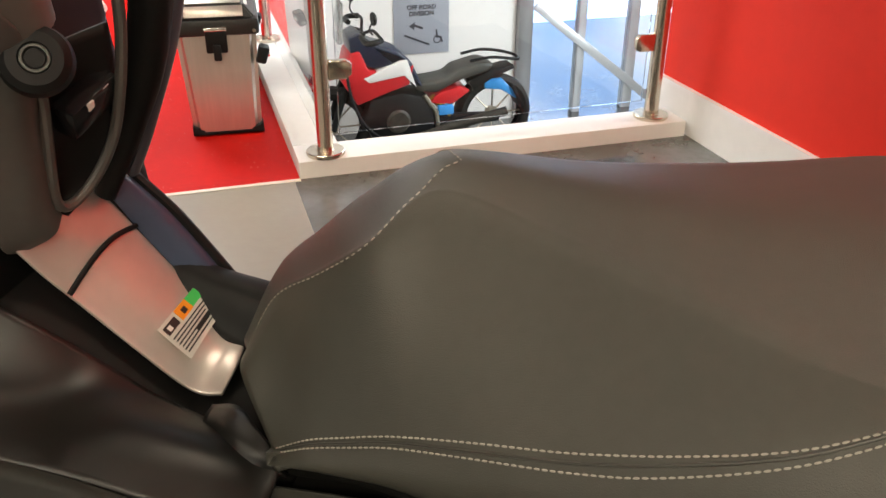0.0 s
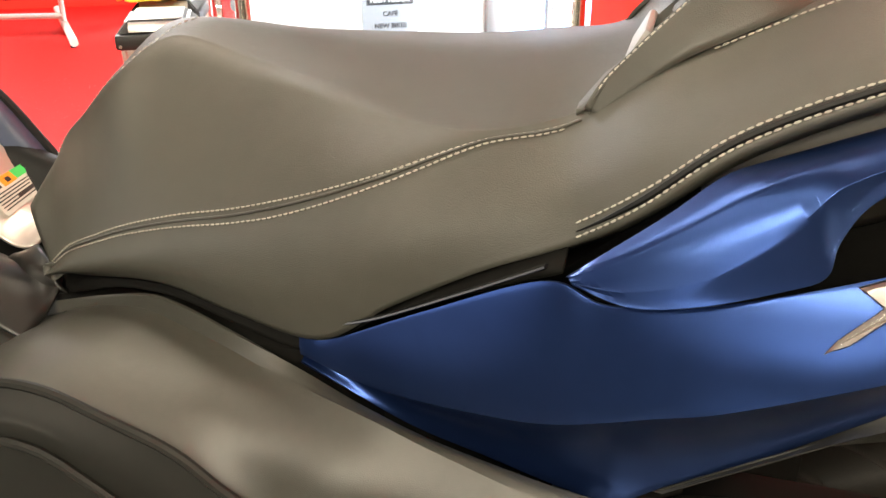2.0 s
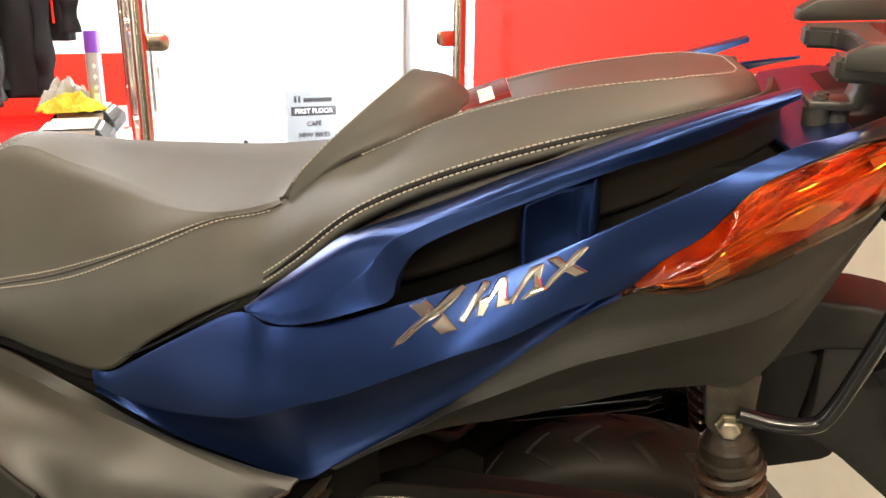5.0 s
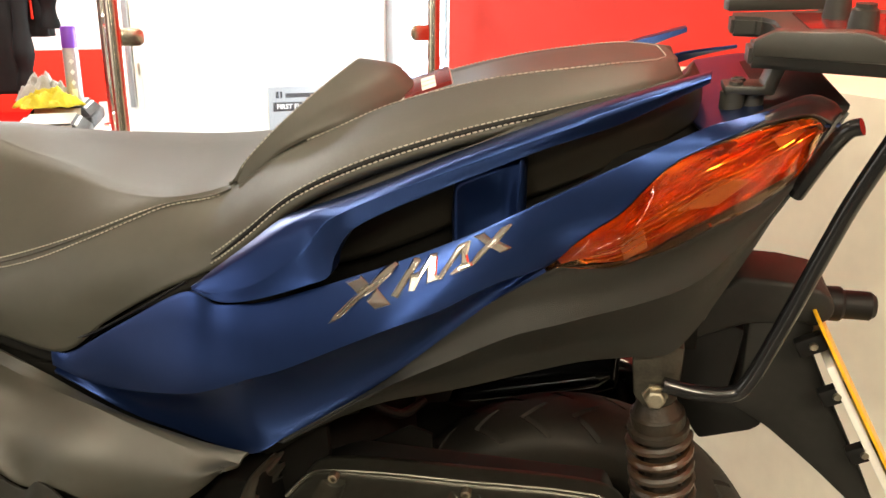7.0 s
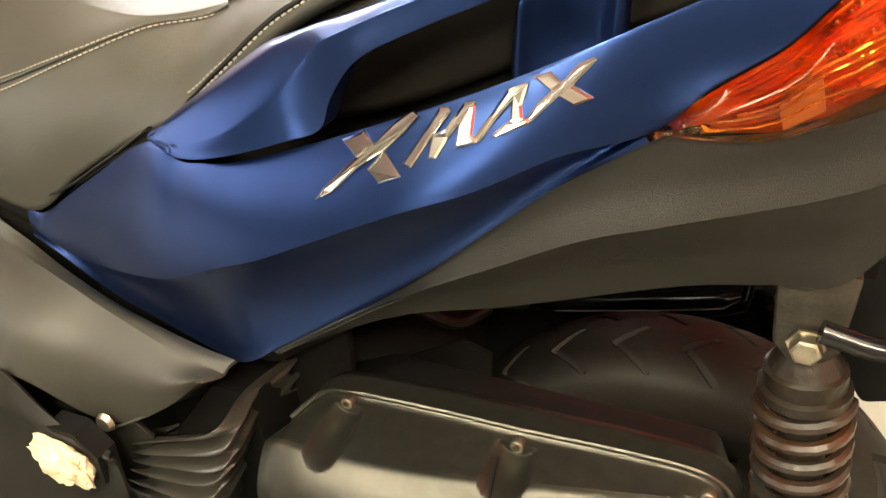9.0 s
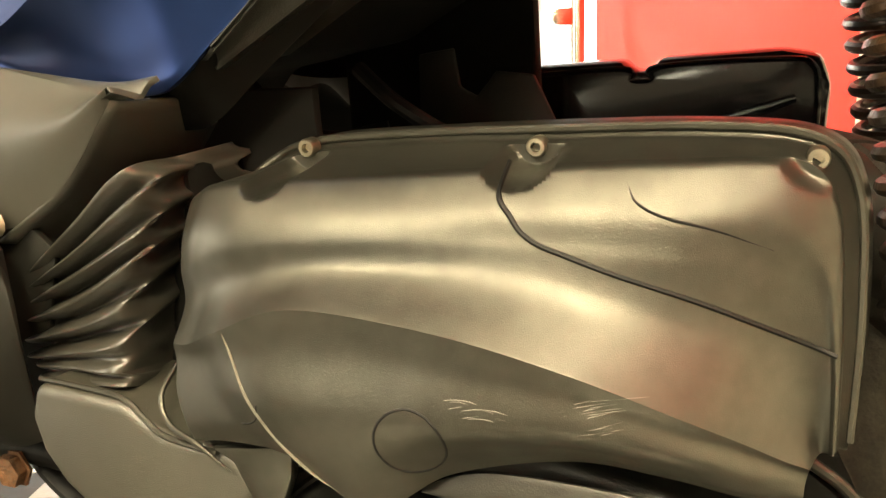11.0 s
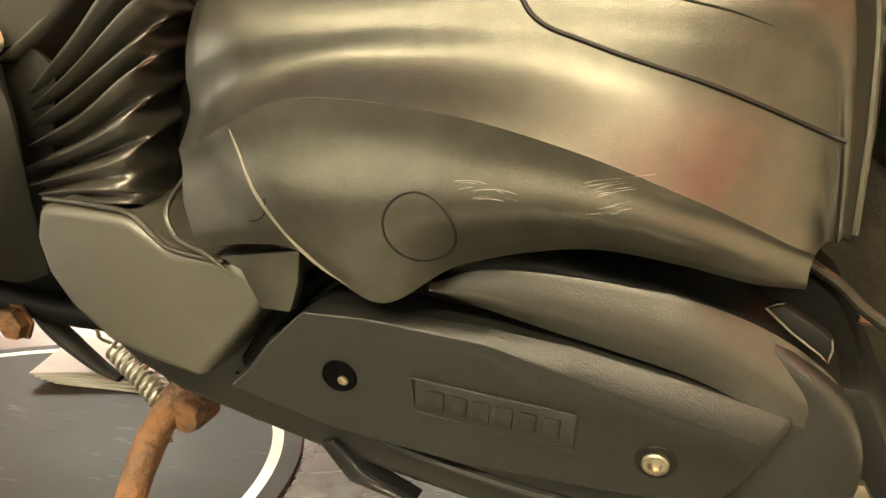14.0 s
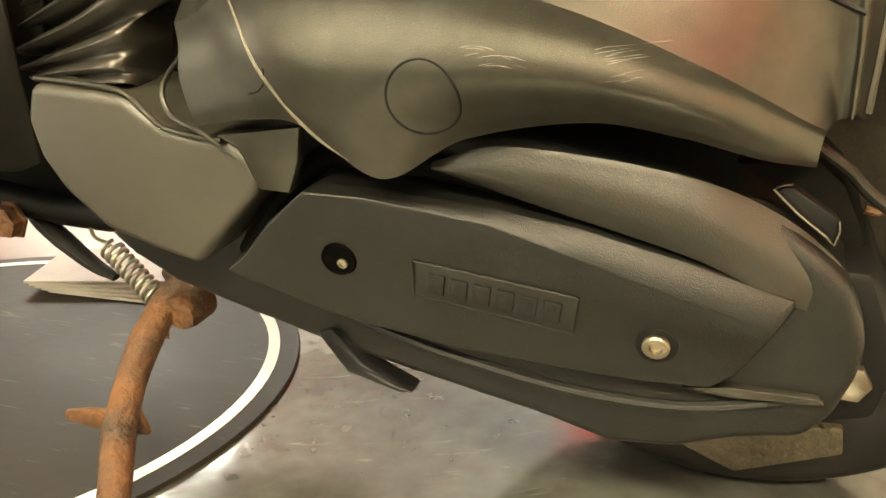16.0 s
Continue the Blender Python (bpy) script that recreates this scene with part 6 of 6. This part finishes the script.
# aluminium panniers on the red floor
def pannier(name, m, label):
    box = thing(name, label, "pannier", m, "aluminium panniers")
    # bottom is narrower than the top, both run back along v
    body = bmesh.new()
    bmesh.ops.create_cube(body, size=1)
    for v in body.verts:
        top = v.co.z > 0
        v.co = Vector(((.125 if top else .11) * (1 if v.co.x > 0 else -1) + (.0 if top else .005), .0 if v.co.y < 0 else .36, .355 if top else .012))
    bmesh.ops.bevel(body, geom=[e for e in body.edges if abs((e.verts[0].co - e.verts[1].co).normalized().z) > .9], offset=.022, segments=3, affect="EDGES")
    part("body", body, ALUBOX, box, "bare aluminium body")
    for sx in (-1, 1):
        for y0 in (-.003, .318):
            part("corner", prism_bm([(.115 * sx + .006 + a * sx, b) for a, b in ((0, .004), (0, .042), (-.012, .03), (-.035, .022), (-.05, .004))], y0, y0 + .045, .002), BLACK, box, "black plastic corner")
    part("base_strip", box_bm(-.1, -.002, .003, .11, .362, .016, .003), BLACK, box, "black base strip")
    part("lid_rim", box_bm(-.137, -.012, .355, .137, .372, .412, .012), ROUGH_PLASTIC, box, "black plastic lid rim")
    lid = bmesh.new()
    bmesh.ops.create_cube(lid, size=1)
    for v in lid.verts:
        top = v.co.z > 0
        v.co = Vector(((.09 if top else .13) * (1 if v.co.x > 0 else -1), (.03 if top else -.006) if v.co.y < 0 else (.33 if top else .366), .455 if top else .41))
    bmesh.ops.bevel(lid, geom=lid.edges[:], offset=.006, segments=2, affect="EDGES")
    part("lid", lid, ROUGH_PLASTIC, box, "black lid")
    part("lid_plate", box_bm(-.085, .035, .4555, .085, .325, .459, .001), ALUBOX, box, "grey metal lid plate")
    part("lid_plate", moved(box_bm(-.09, -.002, -.02, .09, .002, .02, .001), Matrix.Translation((0, .009, .434)) @ pose(0, 0, 0, -38, 0, 0)), ALUBOX, box, "silver lid strip")
    for sx in (-1, 1):
        part("lid_strip", box_bm(.1 * sx - .006, .06, .442, .1 * sx + .006, .3, .449, .002), WHITE, box, "pale lid edge")
    latch = part("latch", box_bm(-.033, -.022, .3, .033, -.008, .385, .005), BLACK, box, "black latch")
    part("latch_bar", box_bm(-.034, -.026, .375, .034, -.01, .388, .003), CHROME, latch, "chrome latch bar")
    part("latch_key", box_bm(-.012, -.03, .275, .012, -.02, .33, .004), BLACK, latch)
    part("side_latch", moved(box_bm(-.012, -.03, -.03, .022, .03, .03, .008), Matrix.Translation((.135, .03, .28)) @ pose(0, 0, 0, 0, 18, 0)), BLACK, box, "black side latch")
    part("latch_ring", moved(lathe_bm([(.008, .026), (.014, .028), (.014, .02)], "x", 18), Matrix.Translation((.135, .03, .28))), CHROME, box)
    for sx in (-.12, .12):
        part("rivet", moved(bolt_bm(.006, .004, 10), Matrix.Translation((sx, -.012, .37))), BOLT, box)
    return box


pannier("pannier", ROOM @ Matrix.Translation((-.2, .5, 0)) @ pose(0, 0, 0, 0, 0, -4) @ Matrix.Diagonal((1.14, 1.05, 1.06, 1)), "bare aluminium pannier with black corners standing on the red floor")
pannier("pannier", ROOM @ Matrix.Translation((-.17, 1.05, 0)) @ pose(0, 0, 0, 0, 0, -8) @ Matrix.Diagonal((1.14, 1.05, 1.06, 1)), "aluminium pannier with cloths lying on its lid")


def cloth(name, u, v, z, sx, sy, h, material, label, seed):
    random.seed(seed)
    off = Vector((seed, seed * .7, 0))
    rows = []
    for j in range(36):
        r = []
        for i in range(36):
            x, y = i / 35 * 2 - 1, j / 35 * 2 - 1
            q = Vector((x * 1.6, y * 1.6, 0)) + off
            edge = 1 + .22 * noise.noise(q * .9)
            d = max(abs(x), abs(y))
            hh = h * (max(0, 1 - d ** 3) * (.55 + .5 * noise.noise(q * 1.7)) + .12 * noise.noise(q * 5))
            r.append(Vector((x * sx * edge, y * sy * edge, max(.003, hh) if d < .97 else .003 - .03 * max(0, noise.noise(q)))))
        rows.append(r)
    ob = new(name, shaped(name, grid_bm(rows, (0, 0, 1)), material))
    md = ob.modifiers.new("thickness", "SOLIDIFY")
    md.thickness, md.offset = .003, 1
    ob.matrix_world = ROOM @ Matrix.Translation((u, v, z)) @ pose(0, 0, 0, 0, 0, 20)
    return tagged(ob, label, "cloth")


YELLOW = mat("yellow_cloth", (.62, .5, .03), .85, bump=.6, bump_scale=250, vary=.25, vary_scale=14)
GREYCLOTH = mat("grey_cloth", (.4, .38, .34), .85, bump=.6, bump_scale=250, vary=.2, vary_scale=14)
cloth("cloth", -.22, 1.24, .488, .115, .12, .17, GREYCLOTH, "crumpled grey cleaning cloth on a pannier lid", 3)
cloth("cloth", -.2, 1.1, .488, .13, .09, .1, YELLOW, "crumpled yellow microfibre cloth on a pannier lid", 8)
can = thing("spray_can", "tall grey spray can with a purple cap", "spray can", ROOM @ Matrix.Translation((-.085, 1.18, .4875)))
part("body", lathe_bm([(0, 0), (.034, 0), (.036, .004), (.036, .25), (.03, .265), (0, .265)], "z", 28), mat("grey_can", (.45, .42, .42), .3, metal=.4, vary=.1), can)
part("cap", lathe_bm([(0, .262), (.034, .262), (.036, .268), (.034, .355), (.03, .362), (0, .362)], "z", 28), mat("purple_cap", (.2, .05, .5), .35), can, "purple plastic cap")
for h in (.1, .15, .2):
    part("diamond_mark", moved(prism_bm([(-.011, 0), (0, .014), (.011, 0), (0, -.014)], -.0375, -.034), Matrix.Translation((0, 0, h))), WHITE, can)
part("label_mark", box_bm(-.012, -.0375, .03, .012, -.034, .07), WHITE, can)

# clothes rail with jackets
rail = thing("clothes_rail", "white metal clothes rail on the red floor", "clothes rail", ROOM)
LACQUER = mat("white_lacquer", (.75, .7, .62), .35, vary=.08)
part("foot", tube_bm([(-.74, 2.74, .035), (-.98, 4.25, .035)], .026, 14), LACQUER, rail)
part("castor", moved(lathe_bm([(0, 0), (.02, 0), (.02, .02), (0, .02)], "z", 12), Matrix.Translation((-.75, 2.78, -.001))), BLACK, rail)
part("upright", tube_bm([(-.86, 3.5, .04), (-.86, 3.5, 1.5)], .018, 14), LACQUER, rail)
part("base_bar", tube_bm([(-.86, 3.5, .09), (-3.2, 3.9, .09)], .02, 14), LACQUER, rail)
part("hang_bar", tube_bm([(-.1, 3.4, 1.5), (-3.2, 3.9, 1.5)], .016, 14), LACQUER, rail)


def jacket(u, v, w, hem, label, quilt, material):
    thing_ = thing("jacket", label, "jacket", ROOM @ Matrix.Translation((u, v, 0)) @ pose(0, 0, 0, 0, 0, -8), "jackets on the clothes rail")
    rows = []
    for j in range(40):
        s = j / 39
        z = hem + (1.42 - hem) * s
        half_w = w * (.5 if s < .75 else .5 * (1 - ((s - .75) / .25) ** 2 * .75))
        dep = .1 * (1 - .4 * s)
        r = []
        for i in range(56):
            a = 2 * math.pi * i / 56
            fold = .012 * math.sin(5 * a + s * 3) * (1 - s)
            q = quilt * .007 * abs(math.sin((i * .56 + j * .45))) * abs(math.sin((i * .56 - j * .45))) if quilt else 0
            r.append(Vector((math.copysign(abs(math.cos(a)) ** .7, math.cos(a)) * (half_w + fold + q), math.copysign(abs(math.sin(a)) ** .8, math.sin(a)) * (dep + fold + q), z)))
        rows.append(r)
    part("shell", grid_bm(rows, None, True), material, thing_, thick=.004)
    for sd in (-1, 1):
        part("sleeve", tube_bm(cat([(sd * w * .42, -.03, 1.33), (sd * w * .54, -.06, 1.1), (sd * w * .53, -.09, hem + .3), (sd * w * .5, -.08, hem + .06)], 24), [.06 + .012 * math.sin(i * .9) for i in range(24)], 14, squash=.7), material, thing_)
    part("hanger", tube_bm(cat([(-w * .35, 0, 1.38), (0, 0, 1.44), (0, 0, 1.5)], 12), .005, 8), BOLT, thing_)
    return thing_


NYLON = mat("black_nylon", (.006, .006, .006), .7, spec=.2, bump=.5, bump_scale=300, vary=.3, vary_scale=14)
QUILT = mat("black_quilted_nylon", (.011, .01, .01), .6, spec=.3, bump=.5, bump_scale=300, vary=.3, vary_scale=10)
jacket(-.98, 3.3, .46, .24, "black quilted jacket hanging on a clothes rail", 1, QUILT)
jacket(-.58, 3.36, .3, .3, "plain black jacket hanging on a clothes rail", 0, NYLON)
third = jacket(-.34, 3.42, .2, .68, "short black jacket with a red zip pull", 0, NYLON)
part("zip_pull", box_bm(-.008, -.125, .8, .008, -.112, .98, .003), RED, third, "red zip pull")

# round mat under the stand
disc = thing("floor_mat", "round worn black mat with a white ring", "mat", Matrix.Translation((-.183, .565, FLOOR)))
part("disc", lathe_bm([(0, 0), (.409, 0), (.411, .002), (.409, .005), (0, .005)], "z", 96), MATM, disc)
part("ring", lathe_bm([(.372, .004), (.372, .0056), (.386, .0056), (.386, .004)], "z", 96), WHITE, disc, "white painted ring")

# pieces of card by the stand
CARD = mat("grey_card", (.42, .4, .36), .6, bump=.2, bump_scale=300, vary=.15, vary_scale=14)
for k in range(5):
    solid("card", box_bm(-.11, -.075, 0, .11, .075, .004, .0008), CARD, "stiff grey card lying in a fanned stack on the mat", "card", Matrix.Translation((-.2 + .013 * k, .885 - .002 * k, FLOOR + .0052 + .0042 * (4 - k))) @ pose(0, 0, 0, 0, 0, 20 - 4 * k), "cards in a stack", smooth=False)


# adventure motorcycle on the lower floor; coordinates u, v, z of the room
moto = thing("motorcycle", "red, white and dark blue adventure motorcycle on the lower floor", "motorcycle", ROOM @ Matrix.Translation((0, 3.9, -1.6)))
MRED = mat("red_fairing", (.55, .015, .02), .3, vary=.05)
MBLUE = mat("dark_blue_fairing", (.008, .014, .035), .3, vary=.1)
LBLUE = mat("light_blue_plastic", (.03, .25, .6), .35)
GOLD = mat("gold_alloy", (.7, .4, .05), .35, metal=.7)
for cx in (.75, 2.15):
    wheel_ = part("wheel", moved(lathe_bm([(.24, -.04), (.27, -.045), (.27, .045), (.24, .04)], "y", 40), Matrix.Translation((cx, 0, .34))), BLACK, moto)
    part("tyre", moved(lathe_bm([(.262, -.06), (.3, -.07), (.335, -.045), (.345, 0), (.335, .045), (.3, .07), (.262, .06)], "y", 48), Matrix.Translation((cx, 0, .345))), RUBBER, wheel_, "black off-road tyre")
    part("hub", moved(lathe_bm([(0, -.05), (.05, -.05), (.06, 0), (.05, .05), (0, .05)], "y", 20), Matrix.Translation((cx, 0, .34))), BOLT, wheel_)
    for k in range(8):
        a = k * math.pi / 4
        part("spoke", tube_bm([(cx, 0, .34), (cx + .26 * math.cos(a), 0, .34 + .26 * math.sin(a))], .007, 6), BOLT, wheel_)
for sy in (-.09, .09):
    part("fork", tube_bm([(.75, sy, .34), (1.02, sy, 1.12)], .026, 14), BLACK, moto, "black front fork leg")
part("front_mudguard", prism_bm([(.6, .72), (.66, .8), (.84, .83), (1.0, .7), (.86, .77), (.7, .74)], -.06, .06, .008), MRED, moto)
part("fairing", prism_bm([(.9, .98), (.84, .74), (.95, .56), (1.12, .62), (1.38, .7), (1.42, .86), (1.3, .78), (1.05, .84), (.98, 1.0)], -.17, .17, .02), MRED, moto, "red side fairing")
part("fairing_insert", prism_bm([(1.0, .78), (1.3, .9), (1.36, .9), (1.43, .68), (1.33, .78), (1.05, .74)], -.178, .178, .006), WHITE, moto, "white fairing insert")
part("tank", prism_bm([(.9, 1.1), (.92, .92), (1.1, .84), (1.34, .88), (1.44, .68), (1.5, .66), (1.4, .88), (1.3, .97), (1.1, 1.04), (.98, 1.14)], -.15, .15, .03, 3), MBLUE, moto, "dark blue tank")
part("windscreen", prism_bm([(.82, 1.05), (.86, 1.36), (.875, 1.36), (.86, 1.05)], -.12, .12, .004), glass_mat("smoked_screen", (.5, .5, .5), .05), moto, "smoked windscreen")
part("handlebar", tube_bm(cat([(1.1, -.42, 1.14), (1.08, -.2, 1.16), (1.04, 0, 1.1), (1.08, .2, 1.16), (1.1, .42, 1.14)], 24), .013, 10), BLACK, moto)
for sy in (-1, 1):
    part("hand_guard", tube_bm(cat([(1.1, sy * .42, 1.14), (1.02, sy * .46, 1.13), (.98, sy * .4, 1.12), (.98, sy * .25, 1.13)], 12), .022, 10), BLACK, moto, "black hand guard")
    part("mirror_stem", tube_bm(cat([(1.06, sy * .28, 1.15), (1.02, sy * .36, 1.21), (1.04, sy * .4, 1.28)], 10), .007, 8), BLACK, moto)
    part("mirror", moved(lathe_bm([(0, -.012), (.045, -.012), (.05, 0), (.04, .014), (0, .018)], "x", 20), Matrix.Translation((1.04, sy * .42, 1.3)) @ Matrix.Diagonal((1, 1.5, 1, 1))), BLACK, moto, "black mirror")
part("saddle", prism_bm([(1.45, .62), (1.42, .7), (1.55, .7), (1.72, .72), (1.8, .78), (2.02, .83), (2.12, .8), (2.05, .74), (1.8, .68), (1.62, .6)], -.14, .14, .03, 3), VINYL, moto, "black dual saddle")
part("tail_rack", tube_bm(cat([(1.9, -.12, .84), (2.1, -.13, .86), (2.33, -.1, .82), (2.33, .1, .82), (2.1, .13, .86), (1.9, .12, .84)], 30), .013, 8), BLACK, moto, "black tubular tail rack")
part("tail", prism_bm([(1.9, .66), (2.1, .74), (2.3, .77), (2.31, .74), (2.1, .66), (1.95, .58)], -.09, .09, .01), BLACK, moto)
part("tail_panel", prism_bm([(2.05, .66), (2.2, .66), (2.36, .5), (2.34, .47), (2.2, .56), (2.05, .58)], -.08, .08, .01), LBLUE, moto, "light blue tail panel")
part("plate_holder", prism_bm([(2.28, .6), (2.31, .6), (2.41, .4), (2.38, .39)], -.1, .1, .004), BLACK, moto)
part("rear_fairing", prism_bm([(1.55, .52), (1.62, .6), (1.8, .64), (1.9, .6), (1.75, .5)], -.15, .15, .01), MRED, moto)
part("engine", prism_bm([(1.05, .6), (.98, .4), (1.1, .22), (1.5, .2), (1.62, .36), (1.55, .58), (1.3, .64)], -.17, .17, .03), BLACK, moto, "black engine")
part("engine_cover", moved(lathe_bm([(0, -.19), (.08, -.19), (.1, -.175), (.1, -.16)], "y", 28), Matrix.Translation((1.28, 0, .4))), GRIME, moto)
part("frame_tube", tube_bm([(1.5, -.16, .6), (1.6, -.17, .45), (1.62, -.16, .3)], .02, 10), BOLT, moto, "silver frame tube")
part("spring", tube_bm([(1.58, -.1, .56), (1.74, -.1, .4)], .03, 12), GOLD, moto, "gold rear spring")
part("side_box", box_bm(1.62, -.18, .42, 1.75, -.12, .5, .01), LBLUE, moto, "small blue reservoir")
part("exhaust", tube_bm([(1.4, -.17, .24), (1.7, -.2, .32), (2.2, -.22, .42)], [.025, .04, .04], 16), GRIME, moto, "steel exhaust")
part("swing_arm", prism_bm([(1.5, .36), (1.55, .42), (2.18, .38), (2.18, .3), (1.5, .28)], -.12, -.08, .008), BLACK, moto)
part("front_frame", tube_bm(cat([(.86, -.15, .9), (.9, -.2, .62), (1.0, -.22, .4), (1.2, -.2, .22)], 16), .012, 8), BLACK, moto, "black crash bar")
part("stand", tube_bm([(1.45, -.15, .25), (1.4, -.28, .01)], .013, 8), BLACK, moto)

# pale flecks in the red floor
random.seed(21)
fl = bmesh.new()
for k in range(900):
    fu, fv, r = random.uniform(-1.3, -.01), random.uniform(.01, 1.9), random.uniform(.001, .003)
    fl.faces.new([fl.verts.new((fu + r * math.cos(a + k), fv + r * .7 * math.sin(a + k), 0.0)) for a in (0, 1.6, 3.1, 4.6)])
solid("floor_flecks", fl, FLECK, "pale flecks scattered in the red vinyl floor", "flecks", ROOM @ Matrix.Translation((0, 0, .0005)), kind="stuff", smooth=False)
